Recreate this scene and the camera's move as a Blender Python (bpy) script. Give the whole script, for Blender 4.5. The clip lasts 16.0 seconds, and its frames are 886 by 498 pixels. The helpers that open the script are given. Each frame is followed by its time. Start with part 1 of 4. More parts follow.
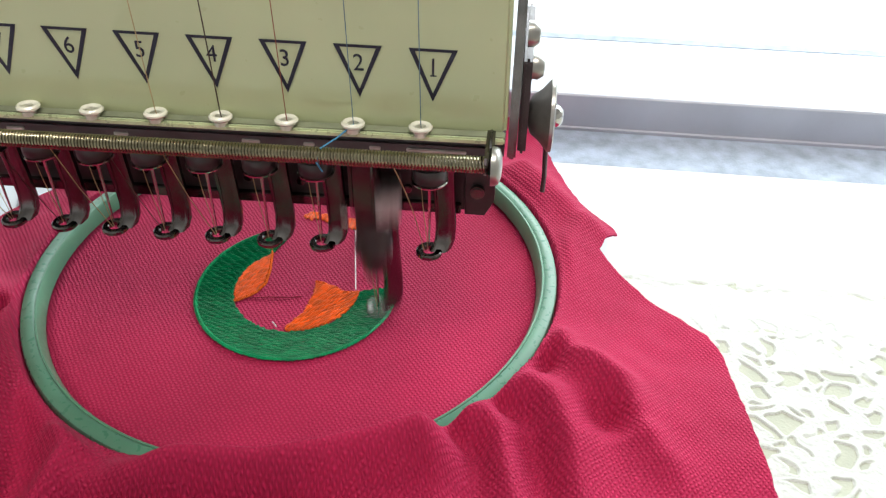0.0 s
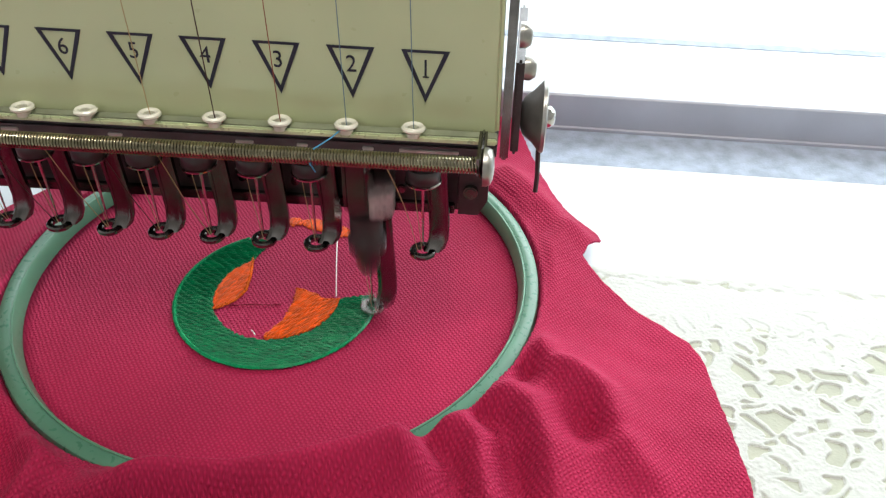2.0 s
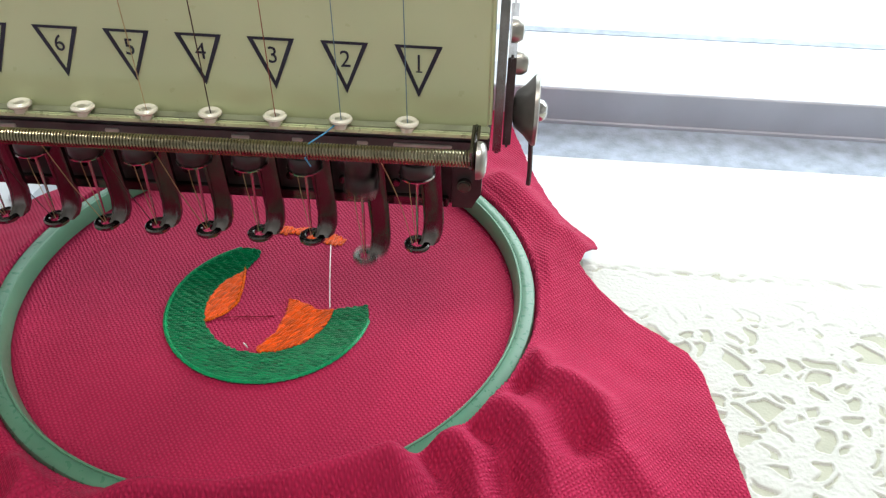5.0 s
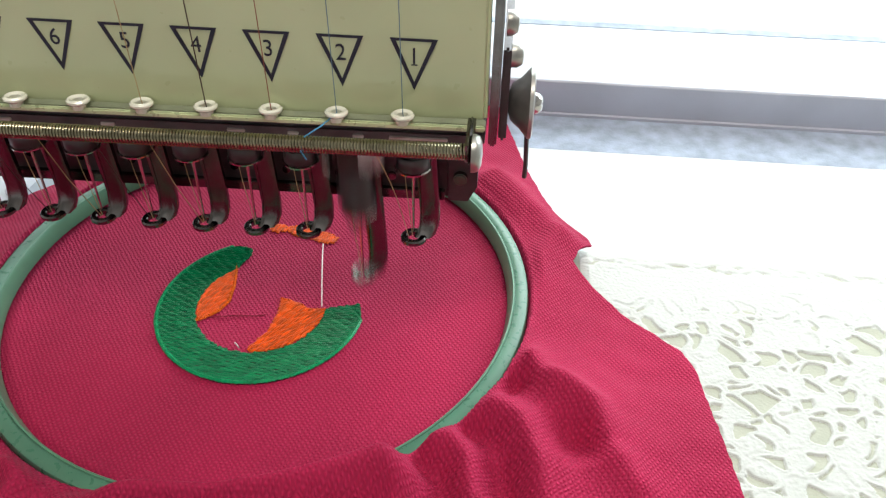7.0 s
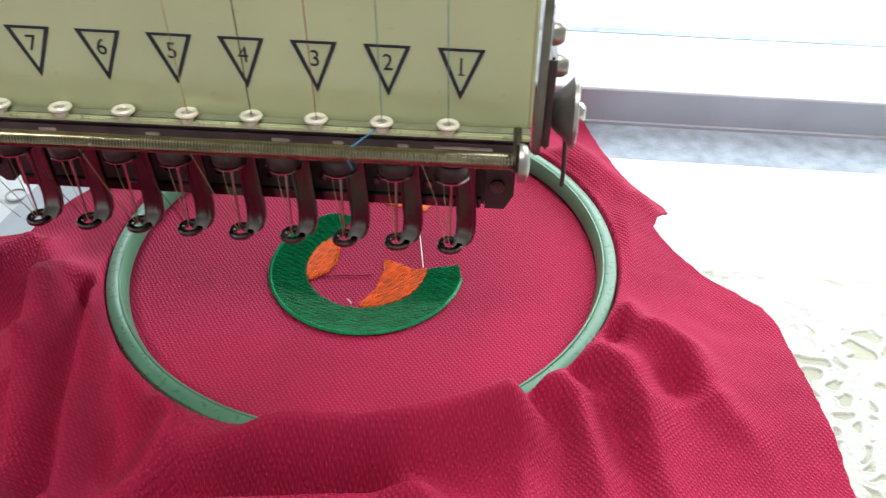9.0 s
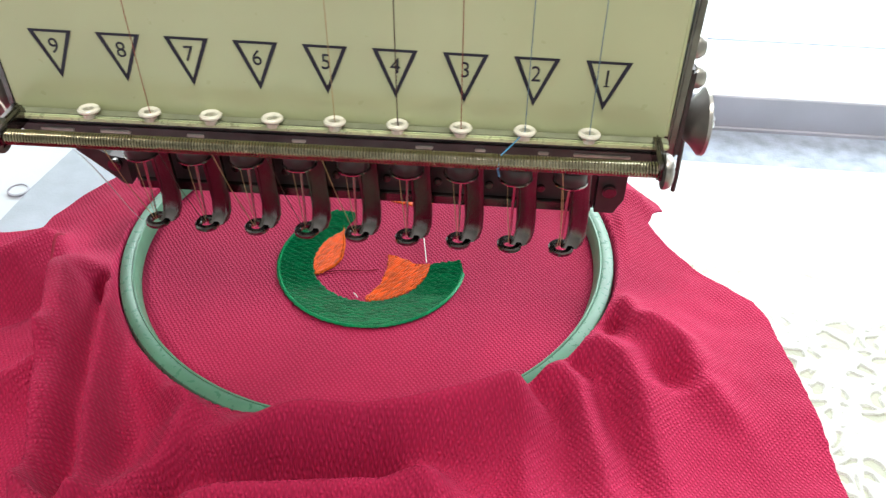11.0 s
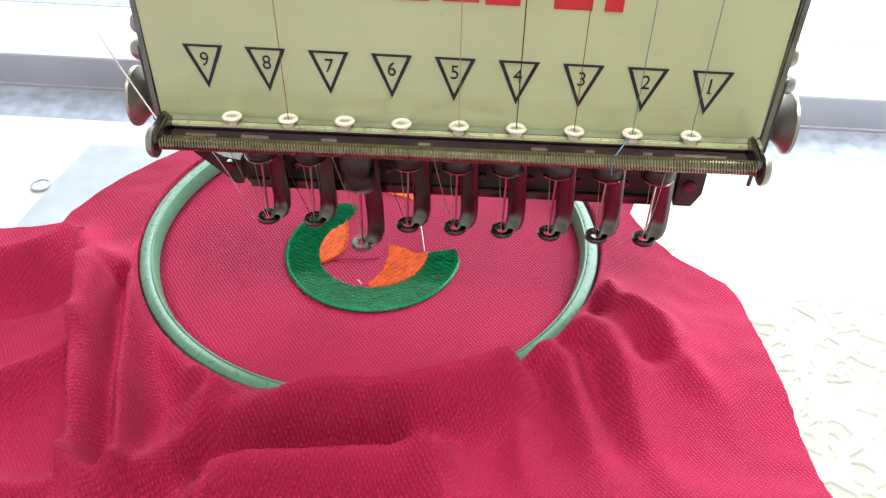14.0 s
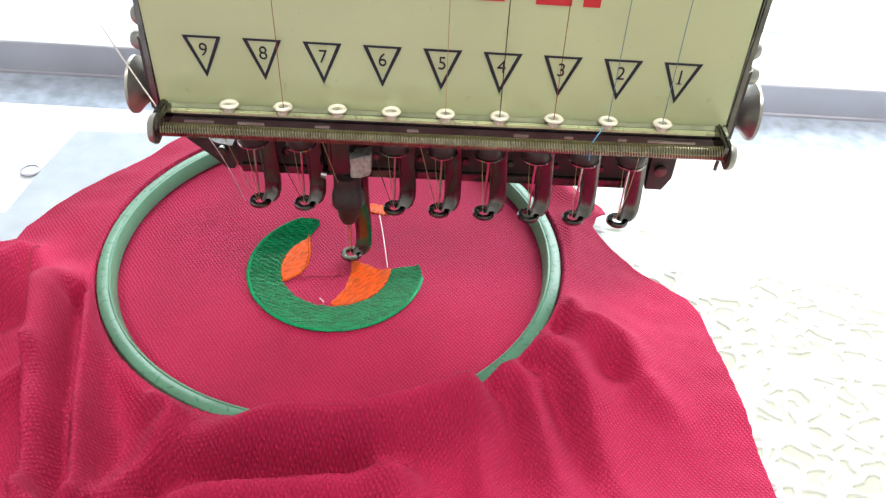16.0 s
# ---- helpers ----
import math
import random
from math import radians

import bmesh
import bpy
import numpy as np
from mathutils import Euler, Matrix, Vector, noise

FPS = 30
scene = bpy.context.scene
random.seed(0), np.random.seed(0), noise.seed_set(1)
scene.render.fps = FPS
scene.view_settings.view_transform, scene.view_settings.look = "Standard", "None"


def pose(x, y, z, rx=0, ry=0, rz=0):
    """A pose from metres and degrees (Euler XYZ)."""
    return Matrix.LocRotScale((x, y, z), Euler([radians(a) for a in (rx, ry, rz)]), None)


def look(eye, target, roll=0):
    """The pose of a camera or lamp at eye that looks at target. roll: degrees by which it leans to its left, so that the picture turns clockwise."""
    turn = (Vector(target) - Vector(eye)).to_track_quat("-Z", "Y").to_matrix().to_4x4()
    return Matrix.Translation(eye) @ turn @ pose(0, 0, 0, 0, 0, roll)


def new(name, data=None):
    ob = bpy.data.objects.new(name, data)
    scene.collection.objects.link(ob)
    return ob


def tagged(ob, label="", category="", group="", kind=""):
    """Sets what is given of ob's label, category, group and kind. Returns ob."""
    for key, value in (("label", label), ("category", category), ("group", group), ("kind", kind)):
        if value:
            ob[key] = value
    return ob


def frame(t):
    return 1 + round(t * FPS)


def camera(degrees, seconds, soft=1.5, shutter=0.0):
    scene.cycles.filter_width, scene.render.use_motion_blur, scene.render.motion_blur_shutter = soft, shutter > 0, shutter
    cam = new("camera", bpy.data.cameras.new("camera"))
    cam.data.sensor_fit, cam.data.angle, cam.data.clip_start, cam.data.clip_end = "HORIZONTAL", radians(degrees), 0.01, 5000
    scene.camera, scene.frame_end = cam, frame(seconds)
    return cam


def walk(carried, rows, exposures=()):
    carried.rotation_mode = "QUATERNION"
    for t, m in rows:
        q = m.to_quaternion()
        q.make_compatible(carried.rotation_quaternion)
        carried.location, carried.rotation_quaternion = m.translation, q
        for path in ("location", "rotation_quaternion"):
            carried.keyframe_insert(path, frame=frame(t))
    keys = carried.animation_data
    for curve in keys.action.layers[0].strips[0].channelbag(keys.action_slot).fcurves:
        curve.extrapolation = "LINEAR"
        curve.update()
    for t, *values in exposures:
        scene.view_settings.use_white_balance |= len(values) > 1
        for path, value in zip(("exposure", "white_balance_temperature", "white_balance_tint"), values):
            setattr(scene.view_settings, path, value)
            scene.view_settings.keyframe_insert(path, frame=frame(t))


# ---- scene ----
DEG = 56.04
cam = camera(DEG, 16.0, soft=1.3, shutter=0.5)
PATH = [
    (0, look((0.0078, -0.1923, 0.2123), (-0.0138, 0.0409, 0.0249), 1.10)),
    (0.5, look((0.0084, -0.1924, 0.2125), (-0.0128, 0.0405, 0.0246), 1.14)),
    (1, look((0.0085, -0.1928, 0.2128), (-0.0123, 0.0404, 0.0252), 1.21)),
    (1.5, look((0.0087, -0.1929, 0.2133), (-0.0118, 0.0403, 0.0258), 1.25)),
    (2, look((0.0090, -0.1930, 0.2133), (-0.0115, 0.0402, 0.0256), 1.23)),
    (2.5, look((0.0088, -0.1928, 0.2130), (-0.0124, 0.0401, 0.0250), 1.11)),
    (3, look((0.0098, -0.1930, 0.2126), (-0.0098, 0.0393, 0.0238), 1.36)),
    (3.5, look((0.0094, -0.1938, 0.2141), (-0.0100, 0.0384, 0.0252), 1.29)),
    (4, look((0.0095, -0.1946, 0.2149), (-0.0098, 0.0378, 0.0262), 1.22)),
    (6.5, look((0.0096, -0.1963, 0.2151), (-0.0082, 0.0344, 0.0242), 1.12)),
    (7, look((0.0103, -0.1961, 0.2152), (-0.0076, 0.0344, 0.0241), 1.13)),
    (7.5, look((0.0104, -0.1969, 0.2151), (-0.0077, 0.0344, 0.0249), 1.03)),
    (8, look((0.0108, -0.1972, 0.2161), (-0.0070, 0.0341, 0.0258), 1.06)),
    (8.5, look((0.0109, -0.1969, 0.2163), (-0.0072, 0.0343, 0.0260), 1.03)),
    (9, look((0.0115, -0.1965, 0.2167), (-0.0067, 0.0347, 0.0263), 1.03)),
    (11.5, look((0.0129, -0.2097, 0.2260), (-0.0010, 0.0198, 0.0333), 1.81)),
    (12, look((0.0131, -0.2139, 0.2282), (0.0005, 0.0144, 0.0339), 1.96)),
    (12.5, look((0.0112, -0.2175, 0.2302), (-0.0003, 0.0117, 0.0369), 1.90)),
    (13, look((0.0131, -0.2214, 0.2333), (0.0024, 0.0078, 0.0401), 1.91)),
    (13.5, look((0.0105, -0.2232, 0.2341), (0.0003, 0.0064, 0.0413), 1.90)),
    (14, look((0.0078, -0.2274, 0.2385), (-0.0021, 0.0015, 0.0449), 1.86)),
    (14.5, look((0.0070, -0.2333, 0.2426), (0.0036, -0.0043, 0.0489), 3.00)),
    (15, look((0.0060, -0.2350, 0.2440), (0.0021, -0.0059, 0.0505), 2.88)),
    (15.5, look((0.0050, -0.2353, 0.2426), (0.0032, -0.0067, 0.0483), 3.19)),
    (16, look((0.0019, -0.2409, 0.2475), (0.0036, -0.0148, 0.0503), 3.50)),
]
walk(cam, PATH, [(0, -0.26), (0.8, -0.39), (8.5, -0.38), (9.0, -0.30), (11.3, 0.02), (13, 0.19), (16, 0.18)])

# ---- world and light ----
world = bpy.data.worlds.new("daylight")
scene.world = world
world.use_nodes = True
wn = world.node_tree
sky = wn.nodes.new("ShaderNodeTexSky")
sky.sky_type = 'NISHITA'
sky.sun_disc = False
sky.sun_elevation, sky.sun_rotation = radians(48), radians(20)
wn.nodes["Background"].inputs[1].default_value = 0.15
wn.links.new(sky.outputs[0], wn.nodes["Background"].inputs[0])


def area_lamp(name, eye, target, sx, sy, watts, color):
    data = bpy.data.lights.new(name, 'AREA')
    data.shape, data.size, data.size_y, data.energy, data.color = 'RECTANGLE', sx, sy, watts, color
    ob = new(name, data)
    ob.matrix_world = look(eye, target)
    return ob


area_lamp("window_daylight", (0.30, 0.88, 0.62), (0.0, -0.1, 0.0), 1.9, 0.6, 31, (0.84, 0.97, 1.0))
area_lamp("tube_light", (0.22, -0.39, 1.95), (0.0, 0.0, 0.0), 1.2, 0.12, 32, (1.0, 0.93, 0.86))
# unseen fill added on the room side to brighten the machine's front
area_lamp("room_fill", (-0.5, -1.9, 0.9), (0.0, 0.0, 0.1), 1.4, 1.1, 2.8, (1.0, 0.98, 0.95))


# ---- materials ----
def mat(name, color, rough=0.5, metal=0.0, vary=0.15, scale=60.0, bump=0.1, fine=600.0, coat=0.0, dist=0.0004):
    m = bpy.data.materials.new(name)
    m.use_nodes = True
    nt = m.node_tree
    b = nt.nodes["Principled BSDF"]
    tc = nt.nodes.new("ShaderNodeTexCoord")
    n1 = nt.nodes.new("ShaderNodeTexNoise")
    n1.inputs["Scale"].default_value, n1.inputs["Detail"].default_value = scale, 5
    n2 = nt.nodes.new("ShaderNodeTexNoise")
    n2.inputs["Scale"].default_value, n2.inputs["Detail"].default_value = fine, 3
    nt.links.new(tc.outputs["Object"], n1.inputs["Vector"])
    nt.links.new(tc.outputs["Object"], n2.inputs["Vector"])
    ramp = nt.nodes.new("ShaderNodeMapRange")
    ramp.inputs[1].default_value, ramp.inputs[2].default_value = 0.3, 0.7
    ramp.inputs[3].default_value, ramp.inputs[4].default_value = 1 - vary, 1 + vary * 0.6
    nt.links.new(n1.outputs["Fac"], ramp.inputs[0])
    mul = nt.nodes.new("ShaderNodeVectorMath")
    mul.operation = 'SCALE'
    mul.inputs[0].default_value = color
    nt.links.new(ramp.outputs[0], mul.inputs["Scale"])
    nt.links.new(mul.outputs[0], b.inputs["Base Color"])
    rr = nt.nodes.new("ShaderNodeMapRange")
    rr.inputs[3].default_value, rr.inputs[4].default_value = max(rough - 0.12, 0.03), min(rough + 0.12, 1)
    nt.links.new(n2.outputs["Fac"], rr.inputs[0])
    nt.links.new(rr.outputs[0], b.inputs["Roughness"])
    b.inputs["Metallic"].default_value = metal
    b.inputs["Coat Weight"].default_value = coat
    if bump:
        bp = nt.nodes.new("ShaderNodeBump")
        bp.inputs["Strength"].default_value, bp.inputs["Distance"].default_value = bump, dist
        nt.links.new(n2.outputs["Fac"], bp.inputs["Height"])
        nt.links.new(bp.outputs[0], b.inputs["Normal"])
    return m


def knit_material(name, color, cell=0.0013):
    """Pique knit: a lattice of small bumps, slight fading and fuzz."""
    m = mat(name, color, 0.74, 0, 0.14, 22, 0, 900)
    nt = m.node_tree
    b = nt.nodes["Principled BSDF"]
    b.inputs["Sheen Weight"].default_value = 0.04
    b.inputs["Specular IOR Level"].default_value = 0.20
    b.inputs["Sheen Roughness"].default_value = 0.4
    b.inputs["Sheen Tint"].default_value = (1.0, 0.35, 0.55, 1)
    tc = nt.nodes.new("ShaderNodeTexCoord")
    # the yarn wanders a little, so the loops never line up exactly
    sway = nt.nodes.new("ShaderNodeTexNoise")
    sway.inputs["Scale"].default_value, sway.inputs["Detail"].default_value = 420, 3
    nt.links.new(tc.outputs["UV"], sway.inputs["Vector"])
    shift = nt.nodes.new("ShaderNodeVectorMath")
    shift.operation = 'MULTIPLY_ADD'
    shift.inputs[1].default_value = (0.0015, 0.0015, 0)
    nt.links.new(sway.outputs["Color"], shift.inputs[0])
    nt.links.new(tc.outputs["UV"], shift.inputs[2])
    waves = []
    for turn in (38, -38):
        mp = nt.nodes.new("ShaderNodeMapping")
        mp.inputs["Rotation"].default_value = (0, 0, radians(turn))
        nt.links.new(shift.outputs[0], mp.inputs["Vector"])
        w = nt.nodes.new("ShaderNodeTexWave")
        w.inputs["Scale"].default_value = 0.314 / cell
        nt.links.new(mp.outputs[0], w.inputs["Vector"])
        waves.append(w)
    mul = nt.nodes.new("ShaderNodeMath")
    mul.operation = 'MULTIPLY'
    nt.links.new(waves[0].outputs["Fac"], mul.inputs[0])
    nt.links.new(waves[1].outputs["Fac"], mul.inputs[1])
    bp = nt.nodes.new("ShaderNodeBump")
    bp.inputs["Strength"].default_value, bp.inputs["Distance"].default_value = 0.62, 0.0007
    nt.links.new(mul.outputs[0], bp.inputs["Height"])
    nt.links.new(bp.outputs[0], b.inputs["Normal"])
    # base colour darkened between the loops, as painted shade in the gaps
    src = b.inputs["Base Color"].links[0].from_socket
    gap_shade = nt.nodes.new("ShaderNodeVectorMath")
    gap_shade.operation = 'SCALE'
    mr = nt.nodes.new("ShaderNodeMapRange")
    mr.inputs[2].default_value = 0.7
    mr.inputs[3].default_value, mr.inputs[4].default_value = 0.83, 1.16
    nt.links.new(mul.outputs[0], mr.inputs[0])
    nt.links.new(src, gap_shade.inputs[0])
    nt.links.new(mr.outputs[0], gap_shade.inputs["Scale"])
    nt.links.new(gap_shade.outputs[0], b.inputs["Base Color"])
    return m


def lace_material(name):
    """Ivory vinyl with a raised, branching lace relief."""
    m = mat(name, (0.54, 0.55, 0.52), 0.5, 0, 0.05, 8, 0, 700)
    nt = m.node_tree
    b = nt.nodes["Principled BSDF"]
    tc = nt.nodes.new("ShaderNodeTexCoord")
    n = nt.nodes.new("ShaderNodeTexNoise")
    n.inputs["Scale"].default_value, n.inputs["Detail"].default_value = 900, 2
    nt.links.new(tc.outputs["Object"], n.inputs["Vector"])
    bp = nt.nodes.new("ShaderNodeBump")
    bp.inputs["Strength"].default_value, bp.inputs["Distance"].default_value = 0.35, 0.0004
    nt.links.new(n.outputs["Fac"], bp.inputs["Height"])
    nt.links.new(bp.outputs[0], b.inputs["Normal"])
    return m


def thread_material(name, color):
    m = mat(name, color, 0.30, 0, 0.18, 300, 0.3, 2500, dist=0.0002)
    b = m.node_tree.nodes["Principled BSDF"]
    b.inputs["Specular IOR Level"].default_value = 0.34
    info = m.node_tree.nodes.new("ShaderNodeNewGeometry")
    hsv = m.node_tree.nodes.new("ShaderNodeHueSaturation")
    mr = m.node_tree.nodes.new("ShaderNodeMapRange")
    mr.inputs[3].default_value, mr.inputs[4].default_value = 0.66, 1.34
    m.node_tree.links.new(info.outputs["Random Per Island"], mr.inputs[0])
    src = b.inputs["Base Color"].links[0].from_socket
    m.node_tree.links.new(src, hsv.inputs["Color"])
    m.node_tree.links.new(mr.outputs[0], hsv.inputs["Value"])
    m.node_tree.links.new(hsv.outputs[0], b.inputs["Base Color"])
    return m


def glow(name, color, strength):
    m = bpy.data.materials.new(name)
    m.use_nodes = True
    b = m.node_tree.nodes["Principled BSDF"]
    b.inputs["Base Color"].default_value = (0, 0, 0, 1)
    b.inputs["Emission Color"].default_value = (*color, 1)
    b.inputs["Emission Strength"].default_value = strength
    return m


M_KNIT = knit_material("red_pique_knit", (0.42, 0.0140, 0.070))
M_SEAM = mat("red_seam_thread", (0.30, 0.006, 0.035), 0.8, 0, 0.2, 200, 0.4)
M_GREEN = thread_material("green_thread", (0.0, 0.23, 0.088))
M_GREEN_EDGE = thread_material("green_edge_thread", (0.005, 0.34, 0.13))
M_ORANGE = thread_material("orange_thread", (0.82, 0.105, 0.002))
M_ORANGE_EDGE = thread_material("orange_edge_thread", (0.90, 0.17, 0.008))
M_HOOP = mat("sea_green_plastic", (0.10, 0.26, 0.165), 0.34, 0, 0.14, 45, 0.03, 500)
M_HOOP_DARK = mat("sea_green_plastic_dark", (0.078, 0.21, 0.135), 0.30, 0, 0.2, 60, 0.03, 500)
M_CREAM = mat("cream_enamel", (0.55, 0.59, 0.345), 0.32, 0, 0.10, 14, 0.05, 300, coat=0.25)
M_INK = mat("black_print", (0.012, 0.012, 0.03), 0.5, 0, 0.3, 400, 0)
M_RED = mat("red_print", (0.62, 0.02, 0.03), 0.45, 0, 0.1, 200, 0)
M_STEEL = mat("dark_polished_steel", (0.18, 0.168, 0.162), 0.20, 1.0, 0.3, 120, 0.02, 180)
M_CAST = mat("rough_cast_metal", (0.60, 0.59, 0.58), 0.5, 0.5, 0.45, 500, 0.6, 1500)
M_CHROME = mat("bright_chrome", (0.62, 0.60, 0.58), 0.18, 1.0, 0.2, 200, 0.05, 900)
M_SPRING = mat("yellowed_spring_steel", (0.33, 0.30, 0.20), 0.22, 1.0, 0.25, 260, 0.05, 900)
M_BLACK = mat("black_oiled_steel", (0.075, 0.062, 0.064), 0.36, 0.5, 0.35, 120, 0.15, 700)
M_LIP = mat("lit_grey_green_lip", (0.60, 0.68, 0.42), 0.3, 0.25, 0.2, 90, 0.15, 700)
M_LEDGE = mat("dull_green_steel", (0.34, 0.37, 0.26), 0.4, 0.4, 0.25, 120, 0.15, 700)
M_PORCELAIN = mat("ivory_porcelain", (0.80, 0.79, 0.68), 0.22, 0, 0.05, 150, 0, coat=0.3)
M_WASHER = mat("brushed_nickel", (0.42, 0.41, 0.38), 0.35, 0.9, 0.25, 150, 0.1, 900)
M_LACE = lace_material("ivory_lace_vinyl")
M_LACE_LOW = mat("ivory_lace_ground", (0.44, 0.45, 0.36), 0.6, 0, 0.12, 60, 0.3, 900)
M_TABLE = mat("white_laminate", (0.64, 0.68, 0.74), 0.4, 0, 0.06, 20, 0.08, 500)
# blue-grey of the rail's painted shadow, shared with the back strip
M_STRIP = mat("pale_blue_grey_strip", (0.42, 0.48, 0.60), 0.9, 0, 0.25, 120, 0.5, 900)
M_RAIL = mat("grey_aluminium", (0.47, 0.48, 0.55), 0.45, 0.2, 0.08, 30, 0.05, 500)
M_WALL = mat("white_plaster", (0.60, 0.59, 0.57), 0.8, 0, 0.06, 3, 0.2, 60, dist=0.002)
M_FRAME = mat("white_window_paint", (0.80, 0.80, 0.80), 0.45, 0, 0.04, 10, 0.05, 200)
M_DAY = glow("bright_daylight", (0.95, 0.98, 1.0), 2.2)
M_THREAD_DARK = mat("dark_brown_thread", (0.05, 0.02, 0.012), 0.6, 0, 0.2, 300, 0)
M_THREAD_RED = mat("rust_thread", (0.30, 0.06, 0.03), 0.6, 0, 0.2, 300, 0)
M_THREAD_TAN = mat("tan_thread", (0.48, 0.33, 0.16), 0.6, 0, 0.2, 300, 0)
M_THREAD_BLUE = mat("grey_blue_thread", (0.12, 0.22, 0.30), 0.6, 0, 0.2, 300, 0)
M_THREAD_SKY = mat("sky_blue_thread", (0.08, 0.35, 0.62), 0.6, 0, 0.2, 300, 0)
M_THREAD_WHITE = mat("white_thread", (0.85, 0.83, 0.80), 0.6, 0, 0.05, 300, 0)


# ---- mesh helpers ----
def part(name, bm, material, parent=None, label="", smooth=False, bevel=0.0, segs=2):
    """Links a bmesh as one mesh object under a thing or a part."""
    if bevel:
        bmesh.ops.bevel(bm, geom=[e for e in bm.edges if len(e.link_faces) == 2 and e.calc_face_angle(0) > 0.5],
                        offset=bevel, segments=segs, affect='EDGES', clamp_overlap=True)
    bmesh.ops.recalc_face_normals(bm, faces=bm.faces)
    me = bpy.data.meshes.new(name)
    bm.to_mesh(me)
    bm.free()
    me.materials.append(material)
    if smooth:
        me.shade_smooth()
        me.set_sharp_from_angle(angle=radians(42))
    ob = new(name, me)
    if parent:
        ob.parent = parent
    if label:
        tagged(ob, label)
    return ob


def empty(name, label, category, group="", kind=""):
    ob = new(name)
    ob.empty_display_size = 0.02
    return tagged(ob, label, category, group, kind)


def box(bm, x0, x1, y0, y1, z0, z1):
    r = bmesh.ops.create_cube(bm, size=1)
    for v in r["verts"]:
        v.co = ((x0 + x1) / 2 + v.co.x * (x1 - x0), (y0 + y1) / 2 + v.co.y * (y1 - y0), (z0 + z1) / 2 + v.co.z * (z1 - z0))
    return r["verts"]


def cyl(bm, a, b, r0, r1=None, n=16, caps=True):
    a, b = Vector(a), Vector(b)
    d = b - a
    m = Matrix.Translation((a + b) / 2) @ d.to_track_quat('Z', 'Y').to_matrix().to_4x4()
    return bmesh.ops.create_cone(bm, cap_ends=caps, segments=n, radius1=r0, radius2=r0 if r1 is None else r1, depth=d.length, matrix=m)["verts"]


def tube(bm, pts, r, n=6, closed=False):
    """A tube along points; r may be a number or one number a point."""
    pts = [Vector(p) for p in pts]
    rings = []
    up = Vector((0.13, 0.31, 0.94))
    for i, p in enumerate(pts):
        if closed:
            t = pts[(i + 1) % len(pts)] - pts[i - 1]
        else:
            t = pts[min(i + 1, len(pts) - 1)] - pts[max(i - 1, 0)]
        t.normalize()
        side = t.cross(up)
        if side.length < 0.05:
            side = t.cross(Vector((1, 0, 0)))
        side.normalize()
        nor = side.cross(t)
        rad = r[i] if isinstance(r, (list, tuple)) else r
        rings.append([bm.verts.new(p + rad * (math.cos(2 * math.pi * k / n) * side + math.sin(2 * math.pi * k / n) * nor)) for k in range(n)])
    last = len(rings) if closed else len(rings) - 1
    for i in range(last):
        a, b = rings[i], rings[(i + 1) % len(rings)]
        for k in range(n):
            bm.faces.new((a[k], a[(k + 1) % n], b[(k + 1) % n], b[k]))
    if not closed:
        bm.faces.new(rings[0])
        bm.faces.new(list(reversed(rings[-1])))


def lathe(bm, profile, n=96, axis='Z', center=(0, 0, 0), closed=True):
    """Turns a closed profile of (radius, height) about an axis."""
    rings = []
    for k in range(n):
        c, s = math.cos(2 * math.pi * k / n), math.sin(2 * math.pi * k / n)
        ring = []
        for r, h in profile:
            p = (r * c, r * s, h) if axis == 'Z' else (h, r * c, r * s)
            ring.append(bm.verts.new(Vector(p) + Vector(center)))
        rings.append(ring)
    m = len(profile)
    for k in range(n):
        a, b = rings[k], rings[(k + 1) % n]
        for j in range(m if closed else m - 1):
            bm.faces.new((a[j], b[j], b[(j + 1) % m], a[(j + 1) % m]))


def prism(bm, outline, z0, z1):
    """A flat outline in x and y raised between two heights."""
    lo = [bm.verts.new((x, y, z0)) for x, y in outline]
    hi = [bm.verts.new((x, y, z1)) for x, y in outline]
    n = len(outline)
    bm.faces.new(list(reversed(lo)))
    bm.faces.new(hi)
    for i in range(n):
        bm.faces.new((lo[i], lo[(i + 1) % n], hi[(i + 1) % n], hi[i]))


def flip_up(bm):
    """Turns a shape drawn in x and y so that y becomes z and its height faces -y."""
    for v in bm.verts:
        v.co = (v.co.x, -v.co.z, v.co.y)


